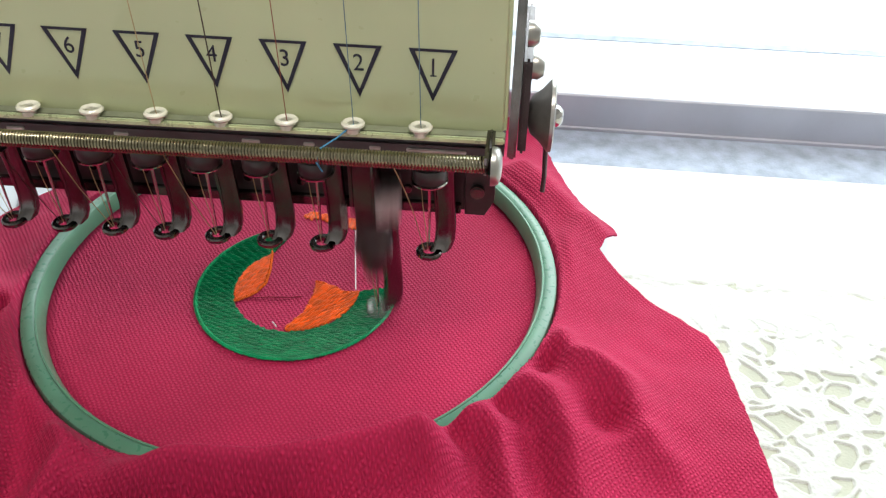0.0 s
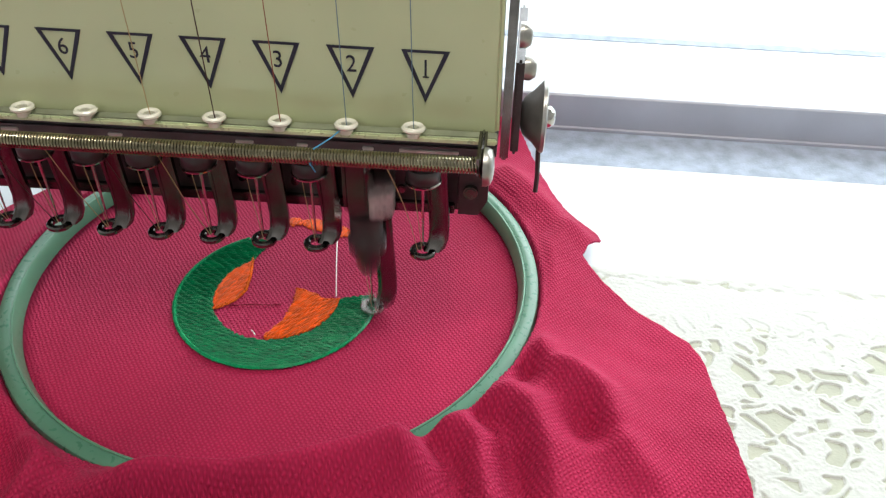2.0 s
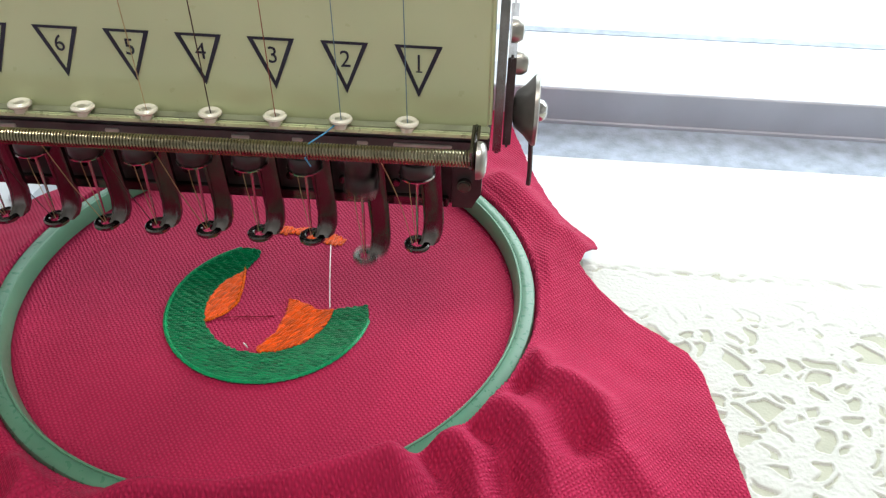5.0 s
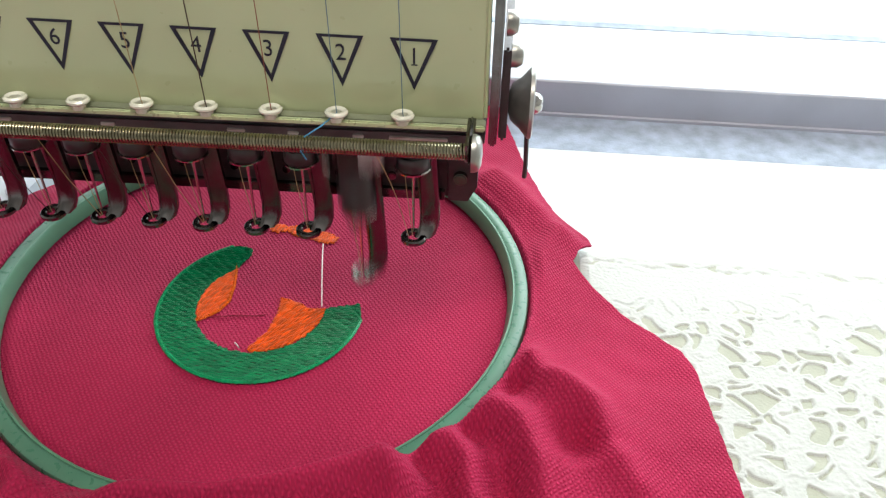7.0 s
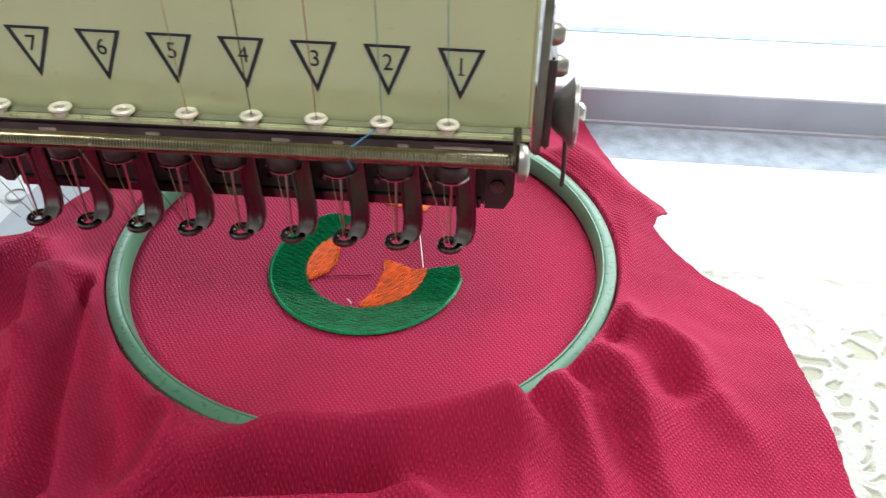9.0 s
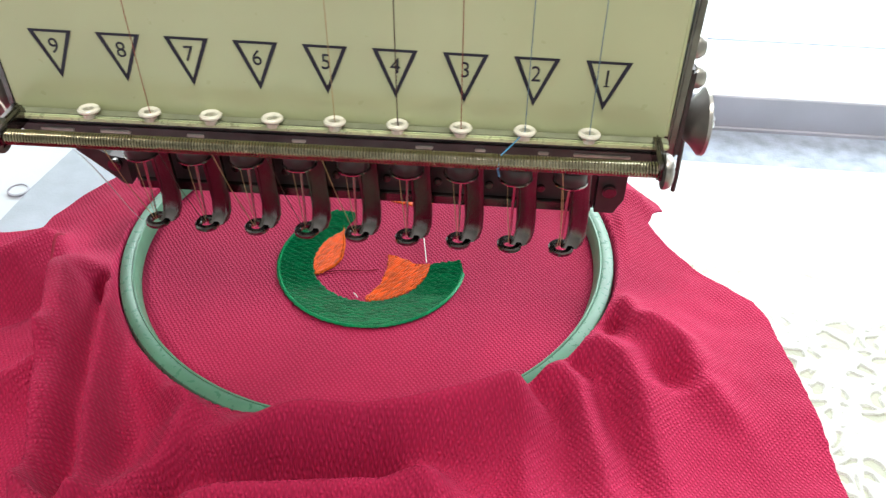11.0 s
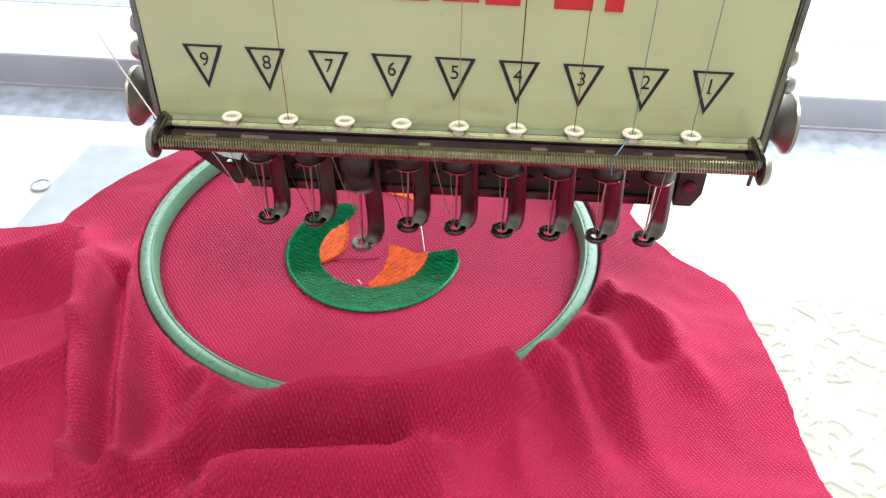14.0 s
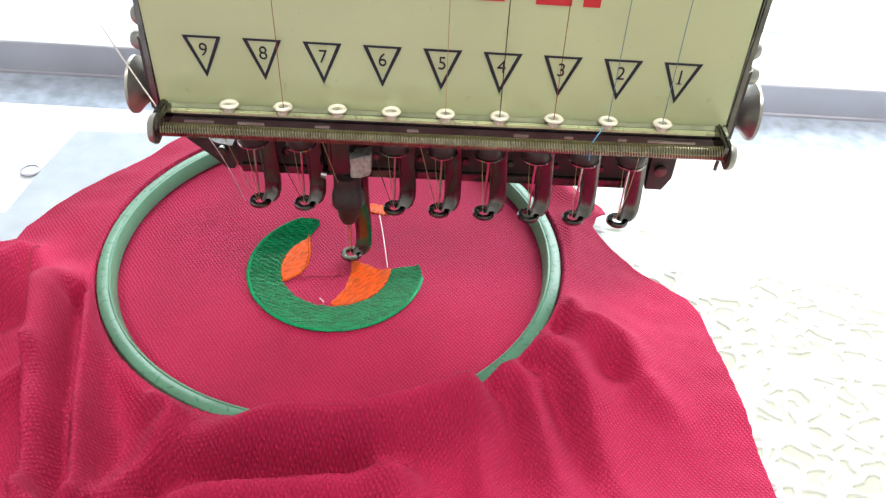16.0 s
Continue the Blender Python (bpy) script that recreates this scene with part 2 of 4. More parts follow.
# ---- the room ----
def build_room():
    bm = bmesh.new()
    box(bm, -1.7, 1.9, -2.2, 1.0, -0.80, -0.76)
    tagged(part("floor", bm, mat("grey_floor_tiles", (0.35, 0.34, 0.33), 0.4, 0, 0.15, 4, 0.1, 80)), "grey tiled workshop floor", "floor", kind="structure")
    bm = bmesh.new()
    box(bm, -1.7, 1.9, -2.2, 1.0, 2.0, 2.06)
    tagged(part("ceiling", bm, M_WALL), "white plastered ceiling", "ceiling", kind="structure")
    for name, b in (("wall_west", (-1.76, -1.7, -2.2, 1.0, -0.76, 2.0)), ("wall_east", (1.9, 1.96, -2.2, 1.0, -0.76, 2.0)),
                    ("wall_south", (-1.7, 1.9, -2.26, -2.2, -0.76, 2.0))):
        bm = bmesh.new()
        box(bm, *b)
        tagged(part(name, bm, M_WALL), "white plastered workshop wall", "wall", kind="structure")
    bm = bmesh.new()
    box(bm, -1.7, 1.9, 0.92, 1.0, -0.76, 0.02)
    box(bm, -1.7, 1.9, 0.92, 1.0, 1.25, 2.0)
    box(bm, -1.7, -1.15, 0.92, 1.0, 0.02, 1.25)
    box(bm, 1.5, 1.9, 0.92, 1.0, 0.02, 1.25)
    tagged(part("wall_north", bm, M_WALL), "white wall around a wide bright window", "wall", kind="structure")
    win = empty("window_1", "wide white-framed window full of bright daylight", "window", kind="structure")
    for b in ((-1.15, 1.5, 0.02, 0.06), (-1.15, 1.5, 1.21, 1.25)):
        bm = bmesh.new()
        box(bm, b[0], b[1], 0.93, 0.98, b[2], b[3])
        part("window_frame", bm, M_FRAME, win, bevel=0.004)
    for x in (-1.15, -0.3, 0.6, 1.46):
        bm = bmesh.new()
        box(bm, x, x + 0.04, 0.935, 0.975, 0.06, 1.21)
        part("mullion", bm, M_FRAME, win, bevel=0.004)
    bm = bmesh.new()
    box(bm, -2.5, 3.0, 1.30, 1.32, -0.6, 2.2)
    tagged(part("backdrop", bm, M_DAY), "overexposed daylight outside the window", "backdrop", kind="structure")


# ---- the table ----
def build_table():
    bm = bmesh.new()
    box(bm, -1.0, 1.2, -0.5, 0.86, -0.032, 0.0)
    table = empty("machine_table", "white laminate machine table, glaring in window light", "table")
    part("tabletop", bm, M_TABLE, table, bevel=0.002)
    for x in (-0.95, 1.10):
        for y in (-0.45, 0.77):
            bm = bmesh.new()
            box(bm, x, x + 0.05, y, y + 0.05, -0.76, -0.032)
            part("leg", bm, M_RAIL, table, bevel=0.003)
    # the embossed sheet that lies on the table beside the garment
    random.seed(4)
    bm = bmesh.new()
    box(bm, 0.012, 0.60, -0.42, 0.066, 0.0005, 0.0009)
    sheet = empty("lace_table_mat", "ivory vinyl mat with raised lace relief on the table", "table mat")
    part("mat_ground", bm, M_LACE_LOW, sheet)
    build_lace(sheet)
    # painted strip for the rail's shadow, and the rail, at the back of the table
    bm = bmesh.new()
    box(bm, -0.9, 1.15, 0.1435, 0.1760, -0.001, 0.00012)
    tagged(part("rail_shadow_strip", bm, M_STRIP), "blue-grey strip painted as the shadow of the frame rail", "felt strip")
    rail = empty("frame_rail", "grey aluminium frame rail behind the machine head", "rail")
    bm = bmesh.new()
    prof = [(0.1738, 0.0), (0.1738, 0.0016), (0.1750, 0.0020), (0.1752, 0.0186), (0.1760, 0.0194), (0.200, 0.0194), (0.200, 0.0)]
    for x0, x1 in ((-0.9, 1.15),):
        a = [bm.verts.new((x0, y, z)) for y, z in prof]
        b = [bm.verts.new((x1, y, z)) for y, z in prof]
        bm.faces.new(a)
        bm.faces.new(list(reversed(b)))
        for i in range(len(prof)):
            j = (i + 1) % len(prof)
            bm.faces.new((a[i], a[j], b[j], b[i]))
    part("rail_body", bm, M_RAIL, rail, smooth=True)
    bm = bmesh.new()
    box(bm, -0.9, 1.15, 0.2002, 0.2042, -0.0005, 0.0085)
    part("rail_flange", bm, M_RAIL, rail, bevel=0.0006)
    # flat pale strip across the table's back
    bm = bmesh.new()
    box(bm, -0.9, 1.15, 0.282, 0.289, -0.001, 0.0004)
    tagged(part("lavender_strip", bm, M_STRIP), "thin pale lavender strip across the table's back", "strip")
    # inspection hole cover on the left of the head
    cover = empty("hole_cover", "round white plastic hole cover in the table", "cover")
    bm = bmesh.new()
    lathe(bm, [(0.0048, 0.0004), (0.0048, 0.0011), (0.0040, 0.0013), (0.0038, 0.0004)], 32, center=(-0.1985, 0.083, 0))
    part("rim", bm, M_RAIL, cover, smooth=True)
    bm = bmesh.new()
    cyl(bm, (-0.1985, 0.083, 0.0003), (-0.1985, 0.083, 0.0007), 0.0038, n=32)
    part("disc", bm, M_TABLE, cover)
    bm = bmesh.new()
    prism(bm, [(-0.40, -0.06), (-0.196, 0.05), (-0.193, 0.085), (-0.188, 0.118), (-0.05, 0.125), (-0.05, -0.06)], 0.0004, 0.0014)
    tagged(part("grey_plate", bm, mat("frosted_sheet", (0.40, 0.45, 0.52), 0.5, 0, 0.12, 60, 0.2, 700), bevel=0.0004), "blue-grey frosted cover plate on the table", "plate")


def lace_height(x, y):
    """Distance from the crooked openings' edges: above nought in an opening, below on a strand."""
    p = Vector((x * 0.92, y * 1.06, 0)) * 140
    p += Vector((noise.noise(p * 0.8), noise.noise(p * 0.8 + Vector((7, 3, 1))), 0)) * 0.75
    p += Vector((noise.noise(p * 2.6), noise.noise(p * 2.6 + Vector((2, 8, 5))), 0)) * 0.12
    d, _ = noise.voronoi(p, distance_metric='DISTANCE')
    return d[1] - d[0] + 0.20 * noise.noise(p * 0.7 + Vector((3, 9, 4))) - 0.285


def build_lace(parent):
    """Broad strands with a raised, rolled edge round each opening."""
    x0, x1, y0, y1, step = 0.045, 0.235, -0.115, 0.067, 0.00042
    nx, ny = int((x1 - x0) / step), int((y1 - y0) / step)
    verts, low = [], []
    for j in range(ny + 1):
        for i in range(nx + 1):
            x, y = x0 + i * step, y0 + j * step
            g = lace_height(x, y)
            k = min(max(0.5 - g / 0.12, 0), 1)
            k = k * k * (3 - 2 * k)
            rim = math.exp(-((g + 0.09) / 0.06) ** 2)
            fade = min(i, nx - i, j, ny - j, 8) / 8
            # openings and relief are faded out at the back, for the glare there
            plain = min(max((y - 0.026 - 0.014 * noise.noise((x * 60, y * 60, 3))) / 0.020, 0), 1)
            k, rim = max(k, plain), rim * (1 - plain)
            k -= 1.6 * math.exp(-((y - 0.0605) / 0.0032) ** 2) * max(0, noise.noise((x * 210, y * 420, 8)) + 0.12)
            k = max(k, 0)
            grain = noise.noise((x * 900, y * 900, 0)) + 0.6 * noise.noise((x * 2100, y * 2100, 4))
            verts.append((x, y, 0.0011 + (0.0001 + 0.00062 * k + 0.00018 * rim + 0.00011 * k * grain) * fade))
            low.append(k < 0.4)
    w = nx + 1
    faces = [(j * w + i, j * w + i + 1, (j + 1) * w + i + 1, (j + 1) * w + i) for j in range(ny) for i in range(nx)]
    me = bpy.data.meshes.new("lace_relief")
    me.from_pydata(verts, [], faces)
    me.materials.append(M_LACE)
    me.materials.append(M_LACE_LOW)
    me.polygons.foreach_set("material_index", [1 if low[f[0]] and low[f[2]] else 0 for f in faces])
    me.shade_smooth()
    ob = new("lace_relief", me)
    ob.parent = parent


# ---- the hoop and the garment (built round the hoop's centre) ----
FABRIC_Z = 0.0085
RING_IN, RING_OUT, RING_TOP = 0.0888, 0.0962, 0.0148


def build_hoop():
    hoop = empty("embroidery_hoop", "round sea-green plastic embroidery hoop holding the red cloth", "embroidery hoop")
    bm = bmesh.new()
    # the inner ring's wall leans outwards from the cloth up to a thin pale lip
    a, b, z0, z1 = RING_IN, RING_IN + 0.0026, 0.0084, RING_TOP
    lathe(bm, [(a + .0003, z0), (a + .0001, z0 + .0006), (a + .0014, z1 - .0008), (a + .0019, z1), (b - .0002, z1), (b, z1 - .0003), (b, z0)], 160)
    part("inner_ring", bm, M_HOOP, hoop, "sea-green inner ring with a pale lip", smooth=True)
    bm = bmesh.new()
    a, b = RING_IN + 0.00265, RING_OUT
    lathe(bm, [(a, .0084), (a, z1 - .0004), (a + .0003, z1 - .0002), (b - .0016, z1 - .0004), (b - .0004, z1 - .0009), (b, z1 - .0018), (b, .0084)], 160)
    part("outer_ring", bm, M_HOOP_DARK, hoop, "darker sea-green outer ring", smooth=True)
    return hoop


RIDGES = [  # height and width in metres, then the line of the crest or valley
    (0.0100, 0.0055, [(0.096, -0.034), (0.100, -0.040), (0.108, -0.043), (0.116, -0.049), (0.121, -0.063), (0.128, -0.073), (0.134, -0.079)]),
    (0.0090, 0.0055, [(0.079, -0.053), (0.085, -0.054), (0.093, -0.059), (0.099, -0.071), (0.102, -0.087), (0.106, -0.104), (0.112, -0.118)]),
    (0.0110, 0.0055, [(0.069, -0.068), (0.074, -0.067), (0.079, -0.073), (0.083, -0.089), (0.087, -0.103), (0.090, -0.115)]),
    (0.0090, 0.0055, [(0.060, -0.078), (0.062, -0.083), (0.062, -0.096), (0.063, -0.111), (0.066, -0.124)]),
    (-0.0100, 0.0056, [(0.091, -0.041), (0.095, -0.042), (0.100, -0.047)]),
    (-0.0095, 0.0065, [(0.111, -0.059), (0.115, -0.063), (0.117, -0.069)]),
    (-0.0075, 0.0048, [(0.079, -0.061), (0.085, -0.062), (0.090, -0.066)]),
    (-0.0065, 0.0050, [(0.066, -0.074), (0.071, -0.077), (0.075, -0.088)]),
    (-0.0060, 0.0055, [(0.088, -0.074), (0.092, -0.084), (0.096, -0.097)]),
    (0.0280, 0.0072, [(-0.040, -0.1035), (-0.018, -0.102), (-0.001, -0.0995), (0.014, -0.0985), (0.030, -0.0950), (0.045, -0.0890), (0.056, -0.0835)]),
    (0.0080, 0.0055, [(0.016, -0.091), (0.024, -0.102), (0.032, -0.113), (0.037, -0.125), (0.039, -0.130)]),
    (-0.0150, 0.0070, [(-0.040, -0.117), (-0.027, -0.115), (-0.009, -0.1135), (0.006, -0.112), (0.018, -0.110)]),
    (0.0190, 0.0070, [(-0.033, -0.140), (-0.030, -0.131), (-0.023, -0.127), (-0.010, -0.124), (0.003, -0.121), (0.027, -0.117), (0.034, -0.118)]),
    (-0.0100, 0.0080, [(-0.025, -0.143), (-0.004, -0.139), (0.019, -0.136)]),
    (0.0150, 0.0060, [(-0.047, -0.088), (-0.042, -0.096), (-0.046, -0.111), (-0.051, -0.122), (-0.054, -0.131)]),
    (0.0060, 0.0045, [(-0.009, -0.093), (-0.011, -0.101), (-0.012, -0.114)]),
    (0.0200, 0.0045, [(-0.086, -0.045), (-0.081, -0.066), (-0.074, -0.090), (-0.066, -0.113), (-0.059, -0.135)]),
    (-0.0210, 0.0042, [(-0.094, -0.042), (-0.086, -0.066), (-0.079, -0.090), (-0.072, -0.112), (-0.066, -0.132)]),
    (0.0130, 0.0070, [(-0.160, -0.040), (-0.142, -0.035), (-0.131, -0.029), (-0.125, -0.018)]),
    (-0.0060, 0.0060, [(-0.160, -0.058), (-0.135, -0.052), (-0.118, -0.045)]),
    (0.0110, 0.0055, [(-0.130, -0.104), (-0.113, -0.094), (-0.104, -0.087), (-0.099, -0.081)]),
    (0.0060, 0.0060, [(-0.090, -0.042), (-0.080, -0.050), (-0.067, -0.067), (-0.051, -0.083)]),
    (0.0110, 0.0060, [(-0.120, -0.140), (-0.094, -0.138), (-0.084, -0.137), (-0.069, -0.136)]),
    (0.0110, 0.0080, [(.082, .073), (.095, .054), (.107, .039), (.119, .034)]),
    (0.0080, 0.0060, [(.107, .039), (.101, .020), (.099, -.005)]),
]


def along(y, table):
    ys = [p[0] for p in table]
    return float(np.interp(y, ys, [p[1] for p in table]))


EDGE_RIGHT = [(-.20, .170), (-.109, .163), (-.069, .160), (-.04, .156), (-.022, .154), (-.013, .150), (-.003, .139), (.005, .130), (.018, .118), (.026, .113),
              (.033, .116), (.0405, .1215), (.045, .120), (.050, .112), (.056, .107), (.070, .102), (.083, .098), (.127, .087), (.16, .078)]
EDGE_LEFT = [(-.20, -.30), (-.012, -.30), (-.006, -.20), (-.002, -.152), (.004, -.140), (.012, -.139), (.028, -.129), (.053, -.110), (.078, -.092), (.127, -.060), (.16, -.05)]


def smooth01(x, a, b):
    k = np.clip((x - a) / (b - a), 0, 1)
    return k * k * (3 - 2 * k)


def cloth_height(x, y):
    """Heights of the cloth for arrays of places round the hoop."""
    r = np.hypot(x, y)
    out = 0.0042 + 0.0112 * np.exp(-np.clip(r - RING_OUT, 0, 1) / 0.018)
    out = out + 0.0100 * np.exp(-((x - 0.112) ** 2 + (y + 0.060) ** 2) / 0.034 ** 2) + 0.005 * smooth01(-y, 0.103, 0.125) * smooth01(x, -0.06, -0.03)
    side = x - np.interp(-y, (0.012, 0.055, 0.102, 0.140), (-0.121, -0.106, -0.089, -0.075)) - 0.002
    out = out + 0.025 * smooth01(-y, 0.012, 0.05) * smooth01(side, -0.0035, 0.0005) * np.exp(-(np.clip(side - 0.006, 0, 1) / 0.012) ** 2)
    out = out + 0.005 * np.exp(np.minimum(side, 0) / 0.045) * smooth01(-side, 0.0, 0.004) * smooth01(-y, 0.0, 0.03)
    fold, dip = np.zeros_like(x), np.zeros_like(x)
    for h, w, line in RIDGES:
        best, where = np.full_like(x, 9.0), np.zeros_like(x)
        short = min(p[0] for p in line) > 0.055
        for n, ((ax, ay), (bx, by)) in enumerate(zip(line, line[1:])):
            dx, dy = bx - ax, by - ay
            k = np.clip(((x - ax) * dx + (y - ay) * dy) / (dx * dx + dy * dy), 0, 1)
            d = np.hypot(x - ax - k * dx, y - ay - k * dy)
            where = np.where(d < best, (n + k) / (len(line) - 1), where)
            best = np.minimum(best, d)
        shape = np.abs(h) * (1 - 0.75 * where ** 1.5 if short else 1) * np.exp(-(best / (1.25 * w)) ** 1.7)
        if h > 0.0250:
            shape = shape * (0.30 + 0.70 * smooth01(where, 0.0, 0.30))
        if h > 0:
            fold += shape ** 2.5
        else:
            dip += shape
    fold = 1.1 * fold ** 0.4 * (1 - 0.42 * np.exp(-np.clip(r - RING_OUT, 0, 1) / 0.014)) - dip
    wr = np.array([noise.noise((a * 38, b * 38, 1.7)) * 0.0022 + noise.noise((a * 95 + 4, b * 95, 5.1)) * 0.0007 for a, b in zip(x.ravel(), y.ravel())]).reshape(x.shape)
    front = smooth01(-y, 0.05, 0.075) * smooth01(x, -0.046, 0.0)
    out = out + fold * smooth01(r, 0.0960 - 0.0080 * front, 0.1030 - 0.0040 * front) + wr * smooth01(r, 0.098, 0.115)
    edge0, edge1 = RING_OUT - 0.0054 * front, RING_OUT + 0.0011 - 0.0013 * front
    under = 0.0072 + (FABRIC_Z - 0.0072) * (1 - smooth01(r, RING_IN - 0.003, RING_IN + 0.001))
    under = under + 0.00012 * np.sin(x * 60 + y * 20)
    k = smooth01(r, edge0, edge1)
    return np.maximum(under * (1 - k) + out * k, 0.0026)


def build_garment():
    shirt = empty("red_garment", "raspberry red pique knit garment stretched in the hoop, with loose folds", "garment")
    ys = np.concatenate([np.linspace(-0.19, -0.02, 170), np.linspace(-0.019, -0.001, 30), np.linspace(0.0, 0.150, 150)])
    xs = np.concatenate([np.linspace(-0.30, -0.14, 60, endpoint=False), np.linspace(-0.14, 0.175, 350)])
    ny, nx = len(ys), len(xs)
    X, Y = np.zeros((ny, nx)), np.zeros((ny, nx))
    for j, y in enumerate(ys):
        a, b = along(y, EDGE_LEFT), along(y, EDGE_RIGHT) + 0.0006 * noise.noise((y * 300, 3, 1))
        X[j], Y[j] = np.clip(xs, a, b), y
    Z = cloth_height(X, Y)
    verts = np.stack([X, Y, Z], -1).reshape(-1, 3)
    i = np.arange(ny * nx).reshape(ny, nx)
    faces = np.stack([i[:-1, :-1], i[:-1, 1:], i[1:, 1:], i[1:, :-1]], -1).reshape(-1, 4)
    me = bpy.data.meshes.new("cloth")
    me.from_pydata(verts.tolist(), [], faces.tolist())
    # cloth coordinates: lengths along the cloth both ways from the hoop
    U, V = np.zeros((ny, nx)), np.zeros((ny, nx))
    broad = Z.copy()
    for _ in range(60):
        broad[1:-1, 1:-1] = (broad[:-2, 1:-1] + broad[2:, 1:-1] + broad[1:-1, :-2] + broad[1:-1, 2:]) / 4
    U[:, 1:] = np.cumsum(np.hypot(np.diff(X, axis=1), 0.5 * np.diff(broad, axis=1)), 1)
    V[1:] = np.cumsum(np.hypot(np.diff(Y, axis=0), 0.6 * np.diff(broad, axis=0)), 0)
    mid = int(np.argmin(np.abs(xs)))
    U = U - U[:, mid:mid + 1]
    V = V - V[ny // 2:ny // 2 + 1]
    layer = me.uv_layers.new(name="cloth")
    order = faces.reshape(-1)
    layer.data.foreach_set("uv", np.stack([U.ravel()[order], V.ravel()[order]], -1).ravel().tolist())
    bm = bmesh.new()
    bm.from_mesh(me)
    bmesh.ops.remove_doubles(bm, verts=bm.verts, dist=1e-6)
    bm.to_mesh(me)
    bm.free()
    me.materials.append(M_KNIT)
    me.shade_smooth()
    cloth = new("cloth", me)
    cloth.parent = shirt
    sol = cloth.modifiers.new("thickness", 'SOLIDIFY')
    sol.thickness, sol.offset = 0.0009, -1
    # stitched seam down the loose part at the side
    bm = bmesh.new()
    sx = np.linspace(0, 1, 60)
    line = [(-.121, -.012), (-.119, -.027), (-.106, -.061), (-.089, -.102), (-.075, -.14)]
    px = np.interp(sx * 4, range(5), [p[0] for p in line])
    py = np.interp(sx * 4, range(5), [p[1] for p in line])
    pz = cloth_height(px, py)
    tube(bm, [(a, b, c - 0.0006) for a, b, c in zip(px, py, pz)], 0.0007, 6)
    part("seam", bm, M_SEAM, shirt, "darker stitched seam", smooth=True)
    build_embroidery(shirt)
    return shirt


CRES, R_OUT, R_IN = (0.0015, -0.0085), 0.0368, 0.0232


def inside_crescent(x, y):
    dx, dy = x - CRES[0], y - CRES[1]
    r, a = math.hypot(dx, dy), math.degrees(math.atan2(dy, dx)) % 360
    k = (r - R_IN) / (R_OUT - R_IN)
    if a < 60:
        a += 360
    start = float(np.interp(k, (0, 0.12, 0.37, 0.66, 0.85, 1), (127, 123, 114, 110, 116, 123)))
    stop = float(np.interp(k, (0, 0.4, 0.86, 1), (362, 365, 367, 352)))
    return 0 <= k <= 1 and start <= a <= stop


def inside_polygon(x, y, poly):
    c = False
    for (ax, ay), (bx, by) in zip(poly, poly[1:] + poly[:1]):
        if (ay > y) != (by > y) and x < (bx - ax) * (y - ay) / (by - ay) + ax:
            c = not c
    return c


def arc(r, a0, a1, n):
    return [(CRES[0] + r * math.cos(radians(a0 + (a1 - a0) * i / n)), CRES[1] + r * math.sin(radians(a0 + (a1 - a0) * i / n))) for i in range(n + 1)]


def stitches(name, test, bounds, turn, gap, material, parent, z, rag=0.0003, label=""):
    """A filled area of single threads laid side by side, each broken into short stitches."""
    bm = bmesh.new()
    c, s = math.cos(radians(turn)), math.sin(radians(turn))
    x0, x1, y0, y1 = bounds
    cx, cy, half = (x0 + x1) / 2, (y0 + y1) / 2, math.hypot(x1 - x0, y1 - y0) / 2
    v = -half
    row = 0
    while v < half:
        u, run = -half, None
        step = 0.0004
        spans = []
        while u < half:
            x, y = cx + u * c - v * s, cy + u * s + v * c
            if test(x, y):
                run = (run[0], u) if run else (u, u)
            elif run:
                spans.append(run)
                run = None
            u += step
        if run:
            spans.append(run)
        for a, b in spans:
            a -= random.uniform(0, rag)
            b += random.uniform(0, rag)
            t = a - (0.0015 * (row % 3) + random.uniform(0, 0.0011))
            while t < b:
                p, q = max(t, a), min(t + 0.0044, b)
                if q - p > 0.0004:
                    pts = []
                    for k in (0, 0.5, 1):
                        w = p + (q - p) * k
                        pts.append((cx + w * c - v * s, cy + w * s + v * c, z + (0.00034 if k == 0.5 else -0.00006)))
                    tube(bm, pts, gap * 0.54, 5)
                t += 0.0044
        row += 1
        v += gap * (1.17 if row % 3 == 0 else 0.93)
    ob = part(name, bm, material, parent, label, smooth=True)
    return tagged(ob, kind="stuff")


def satin(name, pts, width, gap, material, parent, z, label=""):
    """A border of short threads laid across a line."""
    bm = bmesh.new()
    acc = 0.0
    for (ax, ay), (bx, by) in zip(pts, pts[1:]):
        d = math.hypot(bx - ax, by - ay)
        nx, ny = -(by - ay) / d, (bx - ax) / d
        while acc < d:
            k = acc / d
            x, y = ax + (bx - ax) * k, ay + (by - ay) * k
            w = width * random.uniform(0.4, 0.62)
            tube(bm, [(x - nx * w, y - ny * w, z - 0.0002), (x, y, z + 0.00035), (x + nx * w, y + ny * w, z - 0.0002)], gap * 0.6, 5)
            acc += gap
        acc -= d
    return tagged(part(name, bm, material, parent, label, smooth=True), kind="stuff")


